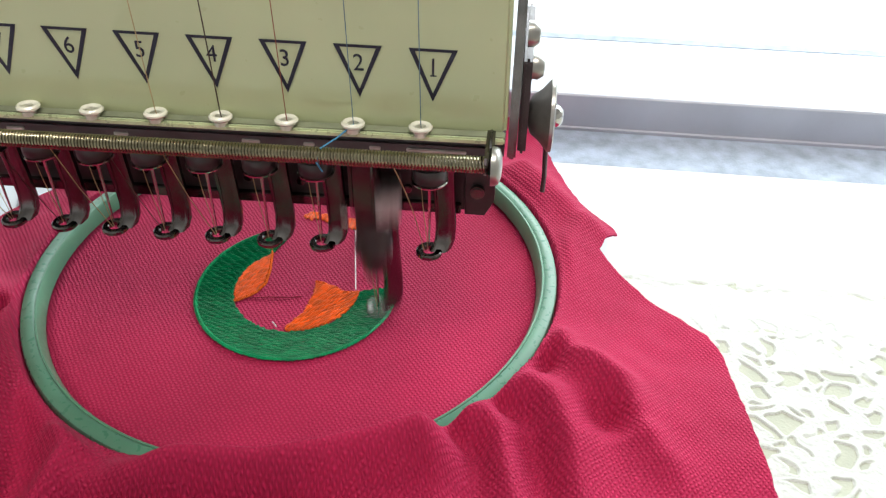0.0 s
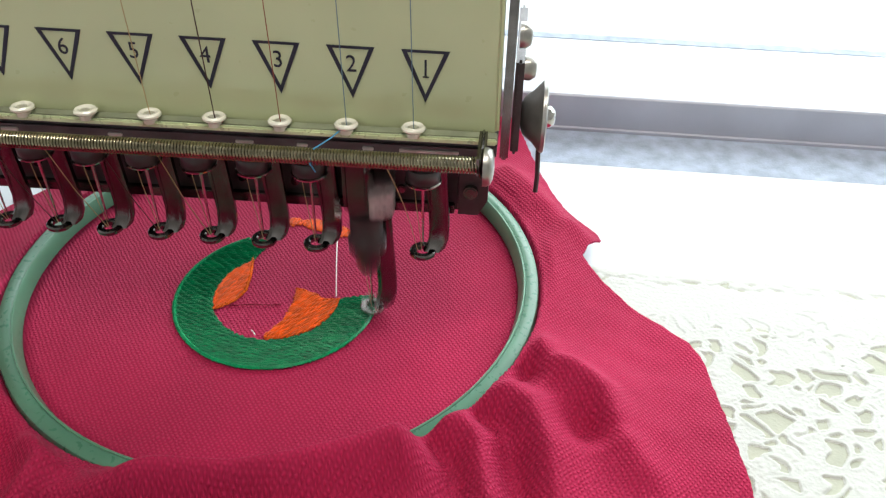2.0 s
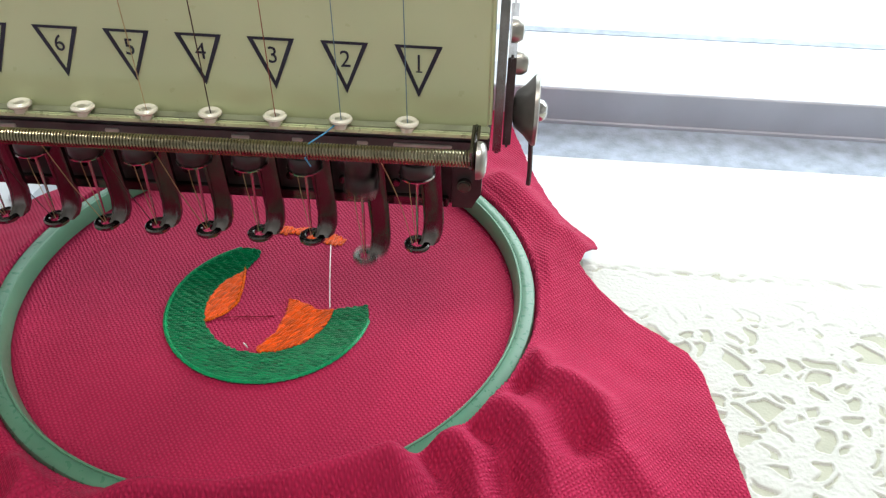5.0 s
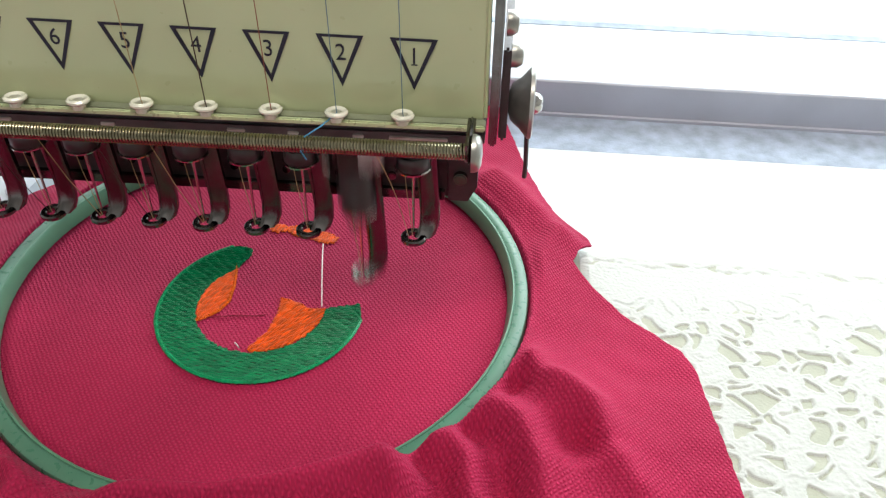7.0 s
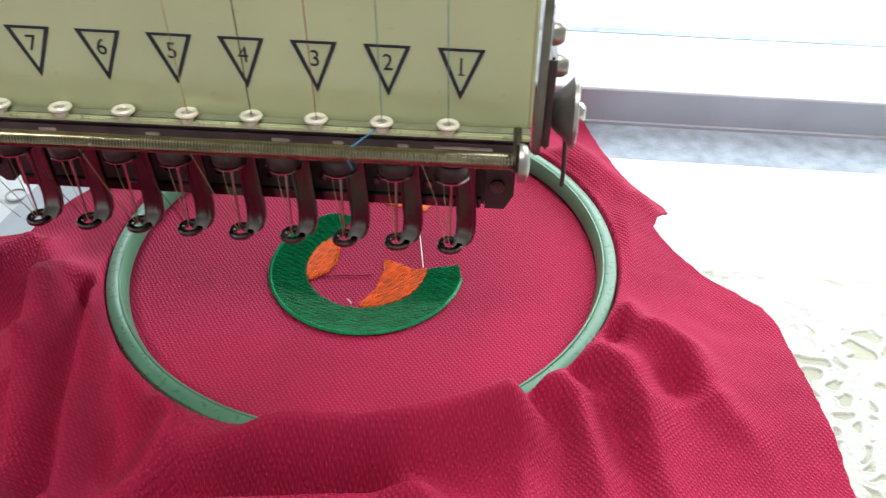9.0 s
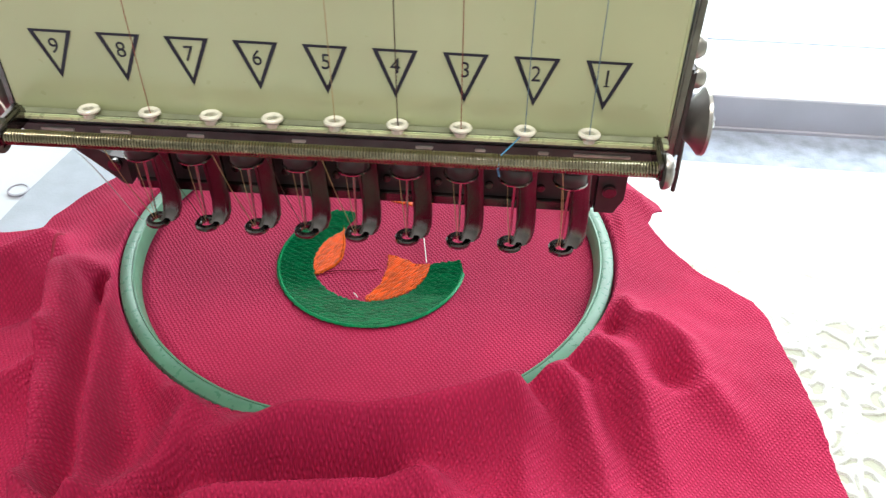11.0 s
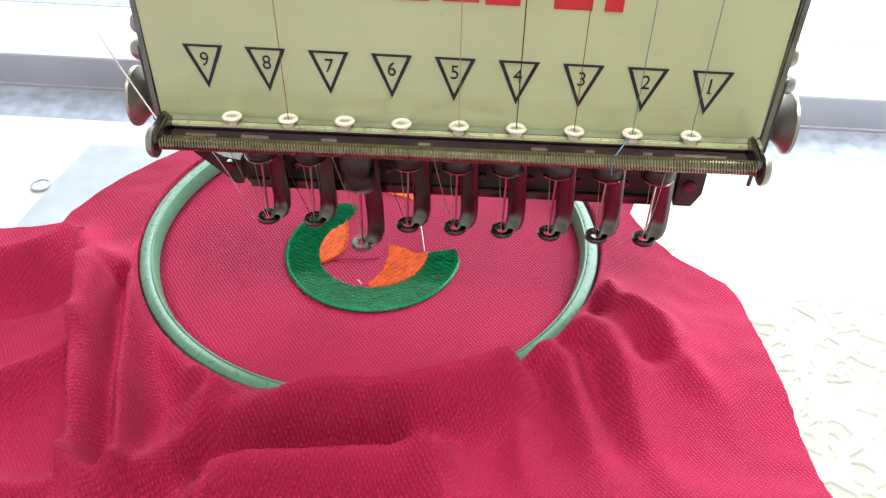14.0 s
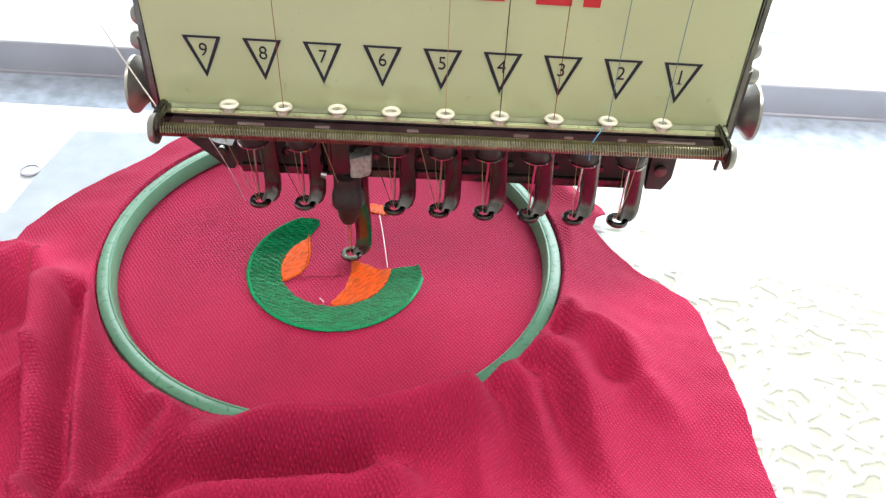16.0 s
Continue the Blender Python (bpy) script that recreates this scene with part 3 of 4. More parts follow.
def build_embroidery(shirt):
    random.seed(11)
    z = FABRIC_Z + 0.0003
    patch = tagged(new("embroidered_motif"), "green crescent and orange patches in shiny thread")
    patch.parent = shirt
    box_c = (-0.037, 0.040, -0.047, 0.030)
    stitches("green_fill", inside_crescent, box_c, 2, 0.00082, M_GREEN, patch, z, label="dense green crescent of level stitches")
    rim = arc(R_OUT - 0.0003, 122, 354, 150)
    satin("green_border", rim, 0.0012, 0.00036, M_GREEN_EDGE, patch, z + 0.0005, "brighter green satin border")
    left = arc(R_IN - 0.0003, 128, 207, 16) + [(-.0168, -.0166), (-.0130, -.0126), (-.0109, -.0074), (-.0113, .0002), (-.0133, .0118)]
    stitches("orange_fill", lambda x, y: inside_polygon(x, y, left), (-.026, -.006, -.022, .014), 62, 0.00075, M_ORANGE, patch, z, label="orange stitched patch inside the crescent")
    satin("orange_border", [(-.0135, .0122), (-.0113, .0002), (-.0109, -.0074), (-.0130, -.0126), (-.0168, -.0166), (-.0199, -.0183)], 0.0009, 0.00045, M_ORANGE_EDGE, patch, z)
    right = [(.0019, -.0298), (.0066, -.0214), (.0081, -.0113), (.0074, -.0039), (.0140, -.0055), (.0188, -.0086)] + list(reversed(arc(R_IN - 0.0003, 274, 362, 18)))
    stitches("orange_fill", lambda x, y: inside_polygon(x, y, right), (-.002, .026, -.034, -.002), 52, 0.00078, M_ORANGE, patch, z, label="orange stitched patch inside the crescent")
    top = [(-.0070, .0350), (-.0040, .0385), (.0010, .0372), (.0060, .0385), (.0110, .0360), (.0165, .0352), (.0219, .0320), (.0205, .0285), (.0150, .0290),
           (.0100, .0312), (.0050, .0318), (.0005, .0345), (-.0030, .0330)]
    stitches("orange_fill", lambda x, y: inside_polygon(x, y, top), (-.009, .024, .026, .040), 70, 0.00065, M_ORANGE, patch, z, 0.0008, "small ragged orange patch")
    bm = bmesh.new()
    tube(bm, [(.0164 + .0066 * k, .0275 - .0350 * k, z + 0.0006 + 0.0020 * math.sin(math.pi * k)) for k in [i / 12 for i in range(13)]], 0.00022, 6)
    part("jump_thread", bm, M_THREAD_WHITE, patch, "loose white thread between two patches", smooth=True)
    bm = bmesh.new()
    tube(bm, [(-.0165, -.0165, z), (-.008, -.0150, z + .0002), (.0005, -.0142, z + .0002), (.0042, -.0130, z)], 0.00022, 5)
    part("tacking_thread", bm, M_SEAM, patch, "thin dark tacking thread", smooth=True)
    bm = bmesh.new()
    tube(bm, [(-.0008, -.0300, z + .0004), (-.0018, -.0290, z + .0010), (-.0026, -.0286, z + .0012)], 0.00022, 5)
    part("thread_end", bm, M_THREAD_WHITE, patch, "short pale thread end", smooth=True)


# ---- the needle case (built in its own space; it slides along x) ----
PITCH, PRINT_PITCH = 0.018, 0.0192
LEAN = Matrix.Translation((-0.088, 0, 0.098)) @ Matrix.Rotation(radians(-0.85), 4, 'Y') @ Matrix.Translation((0.088, 0, -0.098))


def foot_x(k):
    return -k * PITCH + 0.0013


FOOT_Y, FOOT_Z = 0.0223, 0.0384


def foot_mesh():
    """Ring at the origin, with a curved blade that rises beside it."""
    bm = bmesh.new()
    lathe(bm, [(.0021, -.0008), (.0021, .0006), (.0025, .0010), (.0039, .0010), (.0044, .0005), (.0044, -.0005), (.0040, -.0009)], 36)
    line = [((.0030, .0012, .0000), .0030, .0016), ((.0042, .0020, .0012), .0033, .0017), ((.0050, .0030, .0040), .0034, .0015), ((.0051, .0038, .0085), .0034, .0014),
            ((.0047, .0042, .0150), .0035, .0014), ((.0040, .0044, .0250), .0036, .0015), ((.0036, .0044, .0330), .0037, .0016), ((.0034, .0044, .0480), .0037, .0016)]
    rings = []
    for (x, y, z), w, d in line:
        ring = []
        for k in range(14):
            a = 2 * math.pi * k / 14
            ca, sa = math.cos(a), math.sin(a)
            ring.append(bm.verts.new((x + w * math.copysign(abs(ca) ** 0.55, ca), y + d * math.copysign(abs(sa) ** 0.55, sa), z)))
        rings.append(ring)
    for a, b in zip(rings, rings[1:]):
        for k in range(14):
            bm.faces.new((a[k], a[(k + 1) % 14], b[(k + 1) % 14], b[k]))
    bm.faces.new(list(reversed(rings[0])))
    bm.faces.new(rings[-1])
    return bm


def text_mesh(body, size):
    cu = bpy.data.curves.new("numeral", 'FONT')
    cu.body, cu.size, cu.align_x, cu.align_y, cu.extrude, cu.offset = body, size, 'CENTER', 'CENTER', 0.0001, -0.00002
    ob = bpy.data.objects.new("numeral", cu)
    scene.collection.objects.link(ob)
    dg = bpy.context.evaluated_depsgraph_get()
    me = bpy.data.meshes.new_from_object(ob.evaluated_get(dg))
    bpy.data.objects.remove(ob)
    bm = bmesh.new()
    bm.from_mesh(me)
    bpy.data.meshes.remove(me)
    return bm


def build_case():
    case = empty("needle_case", "cream nine-needle embroidery machine head with numbered triangles", "machine head")
    bm = bmesh.new()
    box(bm, -0.1848, 0.0063, 0.0, 0.0115, 0.0962, 0.46)
    bmesh.ops.transform(bm, matrix=LEAN, verts=bm.verts)
    part("face_plate", bm, M_CREAM, case, "cream enamelled front plate", smooth=True, bevel=0.0012, segs=3)
    bm = bmesh.new()
    box(bm, -0.178, 0.0, 0.012, 0.075, 0.094, 0.60)
    part("housing", bm, M_BLACK, case, bevel=0.001)
    # printed marks
    for k in range(1, 10):
        x, w, h, t = -k * PRINT_PITCH, 0.0116, 0.0139, 0.00072
        bm = bmesh.new()
        o = [(x - .0004, .1214), (x + w + .0004, .1214), (x + w / 2, .1214 - h - .0008)]
        i = [(x + 1.55 * t, .1214 - t), (x + w - 1.55 * t, .1214 - t), (x + w / 2, .1214 - h + 2.2 * t)]
        for a in range(3):
            b = (a + 1) % 3
            prism(bm, [o[a], o[b], i[b], i[a]], 0.00005, 0.00022)
        flip_up(bm)
        part("printed_triangle", bm, M_INK, case, "black printed outline of a triangle")
        bm = text_mesh(str(k), 0.0066)
        for v in bm.verts:
            v.co = (x + w / 2 + v.co.x * 0.92, -0.00012 - v.co.z, 0.1163 + v.co.y)
        if k == 1:
            box(bm, x + w / 2 - 0.0007, x + w / 2 + 0.0009, -0.00022, -0.00005, 0.1139, 0.1142)
        part("printed_number", bm, M_INK, case, "black printed number %d" % k)
    # red maker's marks as plain shapes
    for x0, x1, low in ((-.1335, -.1235, .1394), (-.121, -.1125, .1392), (-.1096, -.0984, .1387), (-.0945, -.0840, .1390), (-.0822, -.0722, .1386), (-.0627, -.0517, .1383), (-.0483, -.0430, .1383)):
        bm = bmesh.new()
        box(bm, x0, x1, -0.00022, -0.00005, low, low + 0.016)
        part("red_mark", bm, M_RED, case, "plain red printed shape", bevel=0.00004)
    # ledge with porcelain thread eyelets
    bm = bmesh.new()
    box(bm, -0.1845, 0.0060, -0.0036, -0.0003, 0.0956, 0.0979)
    bmesh.ops.transform(bm, matrix=LEAN, verts=bm.verts)
    part("guide_ledge", bm, M_LEDGE, case, "grey-green metal guide ledge", bevel=0.0003)
    # lip in a brighter colour than the ledge, for its lit edge
    bm = bmesh.new()
    box(bm, -0.1845, 0.0060, -0.0048, -0.0036, 0.0962, 0.0979)
    bmesh.ops.transform(bm, matrix=LEAN, verts=bm.verts)
    part("ledge_lip", bm, M_LIP, case, "front lip painted bright for the light on its edge", bevel=0.0004)
    bm = bmesh.new()
    box(bm, -0.1825, 0.006, -0.0040, 0.010, 0.0912, 0.0954)
    bmesh.ops.transform(bm, matrix=LEAN, verts=bm.verts)
    part("lower_plate", bm, M_BLACK, case, "black glossy lower plate", bevel=0.0008)
    # nickel bars put where bright table shows through slots in the plate
    for x0, x1 in ((-.176, -.166), (-.158, -.149), (-.132, -.127), (-.101, -.097), (-.065, -.060), (-.048, -.045), (-.030, -.027), (-.020, -.004)):
        bm = bmesh.new()
        box(bm, x0, x1, -0.0046, -0.0038, 0.0926, 0.0936)
        bmesh.ops.transform(bm, matrix=LEAN, verts=bm.verts)
        part("slot_bar", bm, M_WASHER, case, bevel=0.0002)
    eye = bmesh.new()
    lathe(eye, [(.0015, -.0016), (.0015, .0010), (.0019, .0014), (.0027, .0015), (.0032, .0010), (.0032, .0005), (.0027, .0000), (.0019, -.0003), (.0019, -.0016)], 30)
    eye_ob = None
    for k in range(1, 10):
        x = -k * PITCH + 0.0018
        z = 0.0994 + (x + 0.088) * 0.0148
        if eye_ob is None:
            eye_ob = part("thread_eyelet", eye, M_PORCELAIN, case, "ivory porcelain thread eyelet", smooth=True)
        else:
            eye_ob = new("thread_eyelet", eye_ob.data)
            eye_ob.parent = case
            tagged(eye_ob, "ivory porcelain thread eyelet")
        eye_ob.location = (x, -0.0033, z - 0.0006)
        eye_ob.rotation_euler = (radians(-6), 0, 0)
    # spring bar
    bm = bmesh.new()
    turns, seg, rings = 212, 14, []
    for i in range(turns * seg + 1):
        a, u = 2 * math.pi * i / seg, i / (turns * seg)
        out = Vector((0, math.cos(a), math.sin(a)))
        mid = Vector((-0.1800 + 0.1820 * u, -0.015, 0.0966)) + 0.00195 * out
        rings.append([bm.verts.new(mid + 0.00042 * (math.cos(k * 1.0472) * out + math.sin(k * 1.0472) * Vector((1, 0, 0)))) for k in range(6)])
    for a, b in zip(rings, rings[1:]):
        for k in range(6):
            bm.faces.new((a[k], a[(k + 1) % 6], b[(k + 1) % 6], b[k]))
    bmesh.ops.transform(bm, matrix=LEAN, verts=bm.verts)
    part("coil_spring", bm, M_SPRING, case, "long yellowed steel coil spring", smooth=True)
    bm = bmesh.new()
    cyl(bm, (-0.183, -0.015, 0.0966), (0.005, -0.015, 0.0966), 0.0014, n=14)
    bmesh.ops.transform(bm, matrix=LEAN, verts=bm.verts)
    part("spring_rod", bm, M_STEEL, case, smooth=True)
    for x0, x1, sgn in ((-0.1838, -0.1795, -1), (0.0014, 0.0060, 1)):
        bm = bmesh.new()
        box(bm, x0, x0 + 0.0022 if sgn > 0 else x1, -0.0180, -0.002, 0.0935, 0.1008)
        bmesh.ops.transform(bm, matrix=LEAN, verts=bm.verts)
        part("end_bracket", bm, M_STEEL, case, "dark steel end bracket", smooth=True, bevel=0.0015, segs=3)
        bm = bmesh.new()
        xa = x1 if sgn > 0 else x0
        lathe(bm, [(.0001, .0010 * sgn), (.0030, .0008 * sgn), (.0045, .0002 * sgn), (.0050, -.0008 * sgn), (.0050, -.0018 * sgn), (.0001, -.0018 * sgn)], 28, axis='X',
              center=(xa - 0.001 * sgn, -0.015, 0.0962 + (0.0015 if sgn > 0 else -0.0008)), closed=False)
        part("end_screw", bm, M_WASHER, case, "domed steel screw head", smooth=True)
    # rail behind the feet
    bm = bmesh.new()
    box(bm, -0.172, -0.006, 0.034, 0.040, 0.0462, 0.100)
    bmesh.ops.transform(bm, matrix=LEAN, verts=bm.verts)
    part("rear_rail", bm, M_BLACK, case, "black steel rail behind the feet", bevel=0.0010)
    bm = bmesh.new()
    box(bm, -0.170, -0.008, 0.0320, 0.0342, 0.0463, 0.0500)
    bmesh.ops.transform(bm, matrix=LEAN, verts=bm.verts)
    part("rail_edge", bm, M_STEEL, case, bevel=0.0003)
    for k in range(1, 9):
        bm = bmesh.new()
        cyl(bm, (foot_x(k) - 0.0085, 0.0342, 0.0555), (foot_x(k) - 0.0085, 0.0325, 0.0555), 0.0014, n=16)
        part("rail_screw", bm, M_STEEL, case, "small steel screw", smooth=True, bevel=0.0003)
    for sgn, xa, xb in ((-1, -0.172, -0.1895), (1, -0.006, 0.0036)):
        bm = bmesh.new()
        zz = 0.0455 if sgn < 0 else 0.0478
        prism(bm, [(xa, zz + 0.001), (xa, zz + 0.012), (xa + sgn * 0.006, zz + 0.013), (xb, zz + 0.020), (xb, zz + 0.0145), (xa + sgn * 0.007, zz + 0.005), (xa + sgn * 0.003, zz + 0.001)] if sgn < 0 else
              [(xa, zz), (xa, zz + 0.045), (xb, zz + 0.045), (xb, zz + 0.006), (xb - 0.003, zz)], -0.038, -0.032)
        flip_up(bm)
        part("rail_bracket", bm, M_BLACK, case, "slanted dark steel bracket", bevel=0.0010)
        bm = bmesh.new()
        cyl(bm, (xa + sgn * 0.004, 0.0322, zz + 0.010), (xa + sgn * 0.004, 0.0295, zz + 0.010), 0.0024, n=20)
        part("bracket_screw", bm, M_STEEL, case, smooth=True, bevel=0.0005)
    # side plates, knobs and screws
    for sgn, x0, x1 in ((1, 0.0068, 0.0092), (-1, -0.1878, -0.1853)):
        bm = bmesh.new()
        box(bm, x0, x1, 0.002, 0.050, 0.089, 0.50)
        part("side_plate", bm, M_STEEL, case, "dark steel side plate", bevel=0.0006)
        bm = bmesh.new()
        xs = (0.0095, 0.0118) if sgn > 0 else (-0.1905, -0.1881)
        box(bm, xs[0], xs[1], 0.006, 0.044, 0.0885, 0.117)
        part("side_clamp", bm, M_BLACK, case, bevel=0.0008)
        zc = 0.0975 if sgn > 0 else 0.0945
        xb = 0.0118 if sgn > 0 else -0.1905
        bm = bmesh.new()
        lathe(bm, [(.0030, 0), (.0052, .0008 * sgn), (.0072, .0034 * sgn), (.0100, .0058 * sgn), (.0101, .0068 * sgn), (.0090, .0072 * sgn), (.0030, .0066 * sgn)], 48, axis='X', center=(xb, 0.013, zc))
        part("tension_disc", bm, M_WASHER, case, "dished nickel tension disc", smooth=True)
        bm = bmesh.new()
        lathe(bm, [(.0001, .0098 * sgn), (.0018, .0096 * sgn), (.0030, .0084 * sgn), (.0032, .0066 * sgn), (.0001, .0066 * sgn)], 24, axis='X', center=(xb, 0.013, zc), closed=False)
        part("disc_screw", bm, M_CHROME, case, "domed chrome screw", smooth=True)
        for z in (0.1225, 0.1135):
            bm = bmesh.new()
            lathe(bm, [(.0001, .0034 * sgn), (.0024, .0030 * sgn), (.0034, .0016 * sgn), (.0034, 0), (.0001, 0)], 24, axis='X',
                  center=((0.0100 if sgn > 0 else -0.1886) + (0.0018 * sgn if z < 0.117 else 0), 0.010, z), closed=False)
            part("side_screw", bm, M_WASHER, case, "round side screw", smooth=True)
    bm = bmesh.new()
    tube(bm, [(.0175, .030, .090), (.0183, .030, .078), (.0189, .030, .066), (.0188, .030, .0605)], 0.0008, 8)
    part("hanging_strap", bm, M_BLACK, case, "thin black hanging strap", smooth=True)
    # nine presser feet with needle bars
    feet = {}
    shared = None
    for k in range(1, 10):
        if shared is None:
            foot = part("presser_foot", foot_mesh(), M_STEEL, case, "dark polished steel presser foot with a ring", smooth=True)
            bm = bmesh.new()
            lathe(bm, [(.0030, .0285), (.0030, .0335), (.0036, .0340), (.0050, .0340), (.0054, .0334), (.0054, .0290), (.0049, .0284)], 28)
            collar = part("collar", bm, M_BLACK, foot, "bright steel collar", smooth=True)
            bm = bmesh.new()
            tube(bm, [(0.0054 * math.cos(a * 0.2618), 0.0054 * math.sin(a * 0.2618), 0.0288) for a in range(24)], 0.00055, 6, closed=True)
            rim = part("collar_rim", bm, M_CHROME, foot, "bright collar rim", smooth=True)
            bm = bmesh.new()
            cyl(bm, (0, 0, 0.0335), (0, 0, 0.058), 0.0027, n=16)
            bar = part("needle_bar", bm, M_STEEL, foot, smooth=True)
            bm = bmesh.new()
            cyl(bm, (0, 0, 0.0030), (0, 0, 0.0300), 0.00028, 0.00065, n=8)
            needle = part("needle", bm, M_CHROME, foot, "thin steel needle", smooth=True)
            bm = bmesh.new()
            tube(bm, [(-.0030, -.0012, .034), (-.0020, -.0012, .020), (-.0007, -.0006, .006), (-.0003, -.0002, .0005)], 0.00013, 5)
            strand = part("strand", bm, M_THREAD_TAN, foot, "fine thread along the needle", smooth=True)
            shared = (foot, collar, rim, bar, needle, strand)
        else:
            foot = new("presser_foot", shared[0].data)
            foot.parent = case
            tagged(foot, "dark polished steel presser foot with a ring")
            for o in shared[1:]:
                c = new(o.name.split(".")[0], o.data)
                c.parent = foot
                if "label" in o:
                    tagged(c, o["label"])
        foot.location = (foot_x(k), FOOT_Y, FOOT_Z)
        feet[k] = foot
    # thread wiper that swings under the needle after a trim
    bm = bmesh.new()
    rows = [((-.0352, .0265, .0500), (-.0290, .0265, .0500)), ((-.0352, .0215, .0355), (-.0288, .0215, .0355)), ((-.0346, .0120, .0215), (-.0292, .0120, .0215)),
            ((-.0338, .0055, .0135), (-.0288, .0050, .0135)), ((-.0318, .0020, .0116), (-.0290, .0014, .0116))]
    rings = []
    for a, b in rows:
        a, b = Vector(a), Vector(b)
        n = Vector((0, 0.0006, -0.0004))
        rings.append([bm.verts.new(p) for p in (a + n, b + n, b - n, a - n)])
    for a, b in zip(rings, rings[1:]):
        for k in range(4):
            bm.faces.new((a[k], a[(k + 1) % 4], b[(k + 1) % 4], b[k]))
    bm.faces.new(rings[0])
    bm.faces.new(list(reversed(rings[-1])))
    tube(bm, [(-.0305, .0030, .0122), (-.0335, .0050, .0122), (-.0365, .0080, .0126), (-.0395, .0112, .0132), (-.0402, .0122, .0136)], [.0012, .0013, .0011, .0008, .0004], 8)
    wiper = part("thread_wiper", bm, M_BLACK, case, "thin black hooked thread wiper blade", smooth=True)
    feet["wiper"] = wiper
    # threads over the front plate
    for k, m in ((1, M_THREAD_BLUE), (2, M_THREAD_BLUE), (3, M_THREAD_RED), (4, M_THREAD_DARK), (5, M_THREAD_TAN), (8, M_THREAD_RED)):
        x = -k * PITCH + 0.0018
        z = 0.0994 + (x + 0.088) * 0.0148
        bm = bmesh.new()
        tube(bm, [(x - 0.0022, -0.006, 0.30), (x - 0.0008, -0.0045, 0.16), (x, -0.0030, z + 0.001), (x + 0.0004, -0.0026, z - 0.004)], 0.00013 if k != 4 else 0.00017, 5)
        part("top_thread", bm, m, case, "taut sewing thread", smooth=True)
    bm = bmesh.new()
    tube(bm, [(-.0342, -.0030, .1000), (-.0375, -.0085, .0990), (-.0405, -.0150, .0995), (-.0412, -.0172, .0965), (-.0405, -.0150, .0925)], 0.00022, 5)
    part("blue_thread", bm, M_THREAD_SKY, case, "loose sky-blue thread end", smooth=True)
    for a, m in (((-.1700, -.008, .0935), M_THREAD_WHITE), ((-.0230, -.010, .0930), M_THREAD_TAN)):
        bm = bmesh.new()
        e = (a[0] + 0.0048, FOOT_Y, FOOT_Z + 0.001) if a[0] > -0.1 else (-0.1660, FOOT_Y - 0.001, FOOT_Z + 0.001)
        s = Vector(a)
        f = Vector(e)
        tube(bm, [s.lerp(f, t) + Vector((0.0012 * math.sin(math.pi * t), 0.001 * math.sin(5 * t), -0.002 * math.sin(math.pi * t))) for t in [i / 14 for i in range(15)]], 0.00014, 5)
        part("loose_thread", bm, m, case, "loose drooping thread", smooth=True)
    for k in (9, 8, 7, 6, 5):
        bm = bmesh.new()
        tube(bm, [(foot_x(k) - 0.0085, 0.012, 0.078), (foot_x(k) - 0.0045, 0.016, 0.058), (foot_x(k) - 0.0006, FOOT_Y - 0.0006, FOOT_Z + 0.0005)], 0.00015, 5)
        part("slack_thread", bm, M_THREAD_TAN if k % 2 else M_THREAD_DARK, case, "slack thread to the needle", smooth=True)
    bm = bmesh.new()
    tube(bm, [(-.1985, .000, .1235), (-.1965, -.001, .1200), (-.1935, -.002, .1140), (-.1895, -.003, .1065), (-.1848, -.005, .0990), (-.1830, -.006, .0965)], 0.00028, 5)
    part("stray_thread", bm, M_THREAD_WHITE, case, "pale stray thread", smooth=True)
    return case, feet


def build_arm():
    # arm and column are unseen, added to keep window light off the hoop
    arm = empty("drive_and_shade_body", "needle drive on an unseen cream body added to block window light", "machine")
    bm = bmesh.new()
    box(bm, -0.080, -0.018, 0.082, 0.60, 0.180, 0.46)
    part("shade_arm", bm, M_CREAM, arm, smooth=True, bevel=0.006, segs=3)
    bm = bmesh.new()
    box(bm, -0.085, -0.010, 0.60, 0.78, -0.0005, 0.60)
    part("shade_column", bm, M_CREAM, arm, smooth=True, bevel=0.006, segs=3)
    # the drive that pushes down whichever needle stands before it
    bm = bmesh.new()
    box(bm, -0.0076, 0.0016, -0.0030, 0.0050, 0.0400, 0.0640)
    drive = part("needle_drive", bm, M_STEEL, arm, "dark steel drive that pushes the needle down", smooth=True, bevel=0.0018, segs=3)
    bm = bmesh.new()
    lathe(bm, [(.0012, .0165), (.0030, .0170), (.0040, .0195), (.0047, .0250), (.0063, .0262), (.0063, .0312), (.0054, .0322), (.0054, .0405), (.0012, .0410)], 28, center=(-0.0006, -0.0004, 0))
    part("needle_holder", bm, M_BLACK, drive, "black oiled needle holder", smooth=True)
    bm = bmesh.new()
    box(bm, 0.0014, 0.0092, -0.0062, 0.0005, 0.0445, 0.0535)
    for v in bm.verts:
        if v.co.x < 0.003:
            v.co.z -= 0.0022
    bmesh.ops.subdivide_edges(bm, edges=list(bm.edges), cuts=3, use_grid_fill=True)
    for v in bm.verts:
        v.co += noise.noise_vector(v.co * 700) * 0.0005
    part("clamp_block", bm, M_CAST, drive, "rough grey cast clamp block", smooth=True, bevel=0.0004)
    bm = bmesh.new()
    cyl(bm, (-0.0082, -0.0020, 0.0408), (-0.0104, -0.0020, 0.0412), 0.0022, 0.0017, n=16)
    part("clamp_screw", bm, M_CHROME, drive, "bright clamp screw", smooth=True)
    return drive


build_room()
build_table()
the_drive = build_arm()
the_hoop = build_hoop()
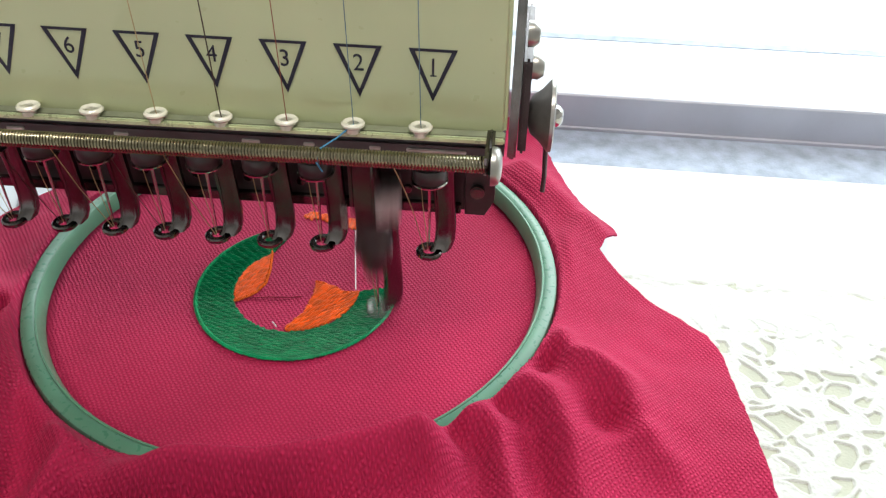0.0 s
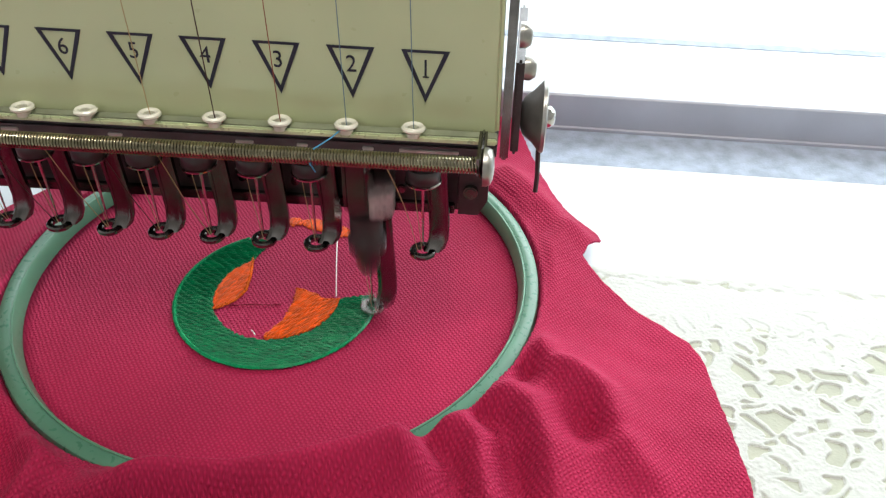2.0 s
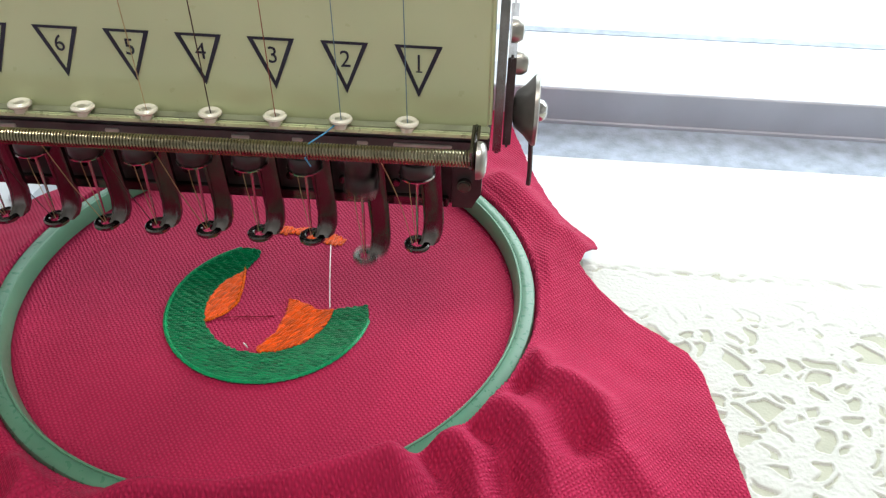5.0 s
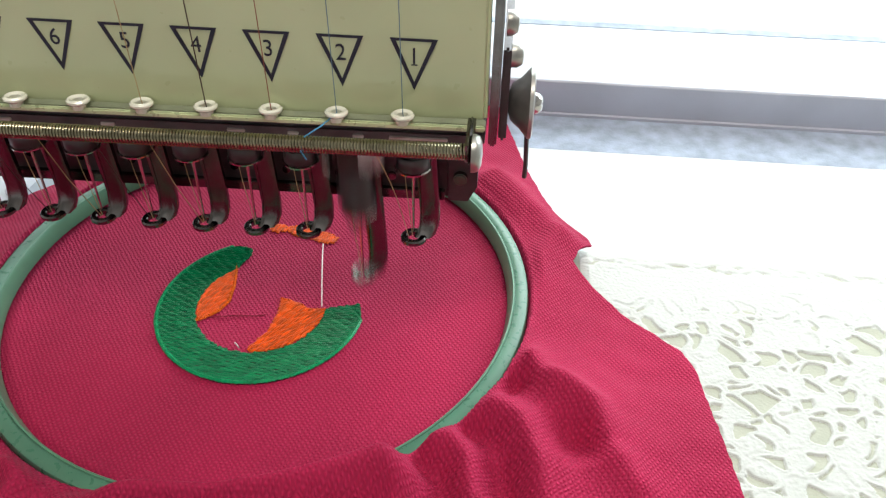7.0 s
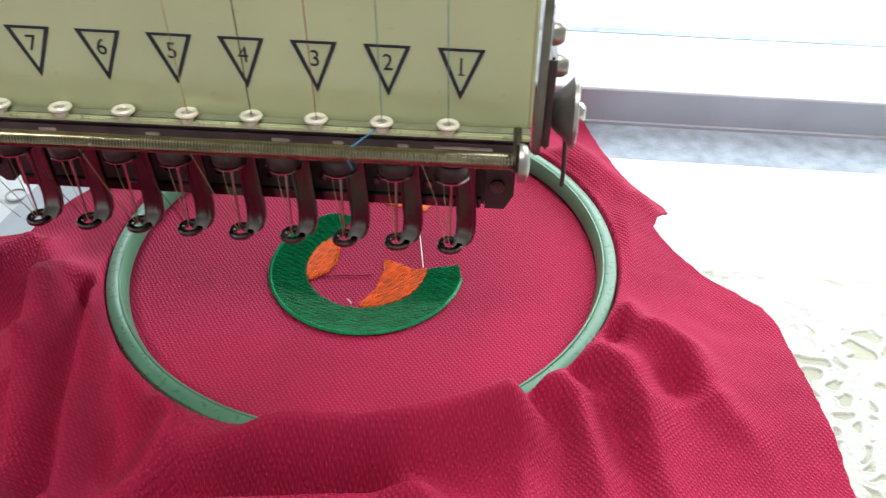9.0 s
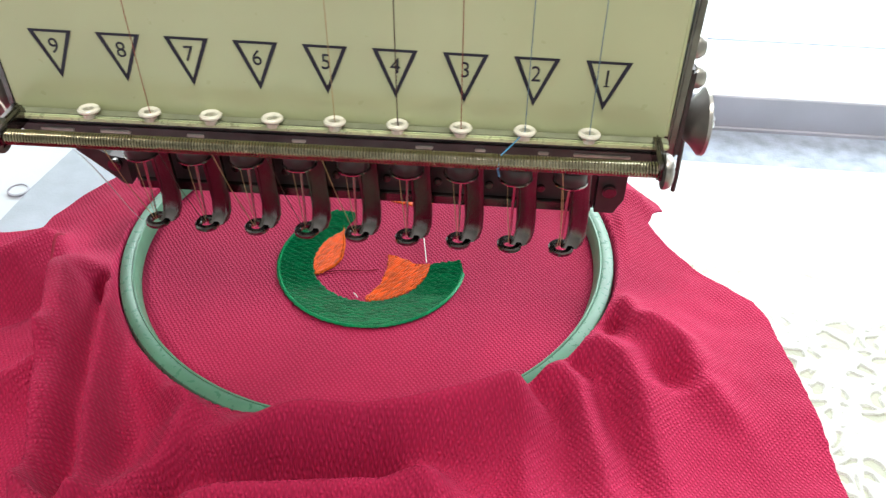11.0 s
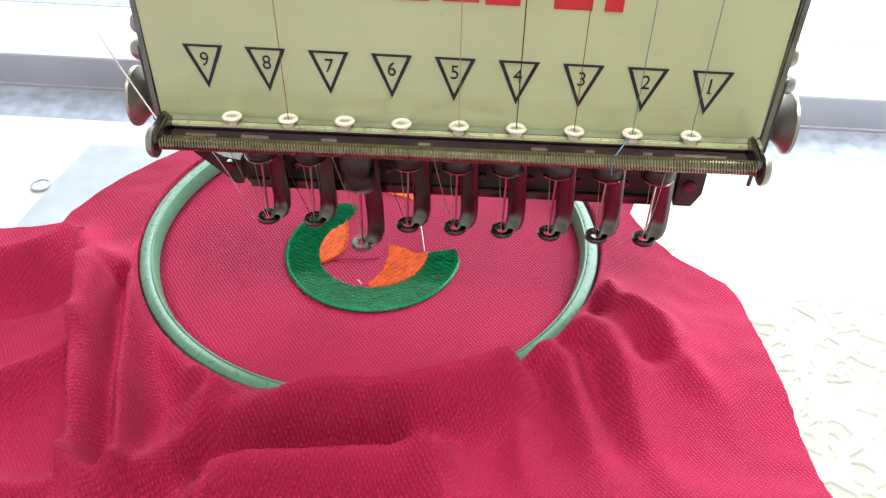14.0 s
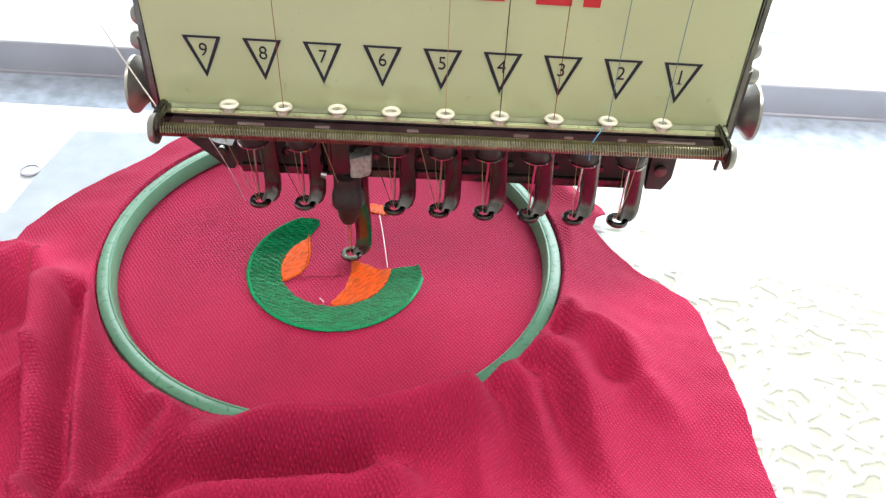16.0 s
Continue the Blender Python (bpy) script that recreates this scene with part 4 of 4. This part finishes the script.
the_shirt = build_garment()
the_case, the_feet = build_case()

HOOP_WAY = [(0, -.0679, .0402), (.5, -.0691, .0397), (1, -.0697, .0385), (1.5, -.0715, .0371), (2, -.0721, .0355), (2.5, -.0724, .0345), (3, -.0727, .0328),
            (3.5, -.0705, .0305), (4, -.0706, .0291), (6.5, -.0717, .0228), (7, -.0721, .0228), (7.5, -.0729, .0230), (8, -.0730, .0228), (8.5, -.0729, .0229),
            (9, -.0378, .0509), (11.5, -.0329, .0504), (12, -.0328, .0508), (12.5, -.0329, .0502), (13, -.0337, .0501), (13.5, -.0334, .0501), (14, -.0346, .0488),
            (14.5, -.0340, .0492), (15, -.0326, .0503), (15.5, -.0385, .0410), (16, -.0420, .0256)]
CASE_WAY = [(0, 0), (8.5, 0), (9, .0133), (11.5, .0722), (12, .0888), (12.5, .09), (16, .09)]
STROKE = FOOT_Z - FABRIC_Z - 0.0016


def foot_rows(k, beats):
    """Rows for a foot from (seconds, height above the cloth as a share of the stroke)."""
    return [(t, pose(foot_x(k), FOOT_Y, FOOT_Z - STROKE * (1 - h))) for t, h in beats]


def stitching(t0, t1, rate, phase):
    """Heights of a foot that beats with the needle, one for each step of the clip."""
    out = []
    n0, n1 = round(t0 * FPS), round(t1 * FPS)
    for n in range(n0, n1 + 1):
        c = (1 - math.cos(2 * math.pi * (rate * n / FPS + phase))) / 2
        out.append((n / FPS, 0.97 * c ** 1.8))
    return out


def motions():
    for thing in (the_hoop, the_shirt):
        walk(thing, [(t, pose(x, y, 0)) for t, x, y in HOOP_WAY])
    walk(the_case, [(t, pose(x, 0, 0)) for t, x in CASE_WAY])
    first = stitching(0, 6.2, 11.5, -0.1) + [
        (6.3, .1), (6.4, .5), (6.5, 0), (6.6, .6), (6.8, 0), (6.9, .6), (6.9667, .72), (7, .36), (7.0333, .05), (7.1, .7), (7.2, 0), (7.35, .6), (7.5, 0),
        (7.6, .5), (7.7, .94), (7.8, 1)]
    second = [
        (13.1, 1), (13.2, .6), (13.3, .12), (13.4, .2), (13.5, 0), (13.6, .3), (13.7, .1), (13.85, 1), (13.9, 1), (14, .62), (14.1, .3), (14.2, 0), (14.35, .6),
        (14.4667, .98), (14.5, .9), (14.5333, .8), (14.6, .3), (14.7, 0), (14.8, .6), (14.9667, .4), (15, .12), (15.0333, 0), (15.2, .05), (15.3, 0), (15.4, .5), (15.4667, .34),
        (15.5, .12), (15.5333, 0), (15.65, .7), (15.8, 0), (15.9, .3), (15.9667, .1), (16, .08)]
    walk(the_feet[2], foot_rows(2, first + [(16, 1)]))
    walk(the_feet[7], foot_rows(7, [(0, 1)] + second))
    # the drive follows the foot that sews and draws back while the head slides
    rest = 1.8
    beats = [(t, min(1.7 * h, rest)) for t, h in first[:-1]] + [(7.8, rest), (13.0, rest)] + [(t, min(1.7 * h, rest)) for t, h in second]
    walk(the_drive, foot_rows(2, beats))
    up, down = pose(0, 0.012, 0.075), pose(0, 0, 0)
    walk(the_feet["wiper"], [(0, up), (7.7, up), (7.8, pose(0, 0.007, 0.022)), (7.9, pose(0, 0.001, 0.003)), (8.0, down), (8.1, pose(0, 0.003, 0.010)), (8.2, up), (16, up)])


motions()
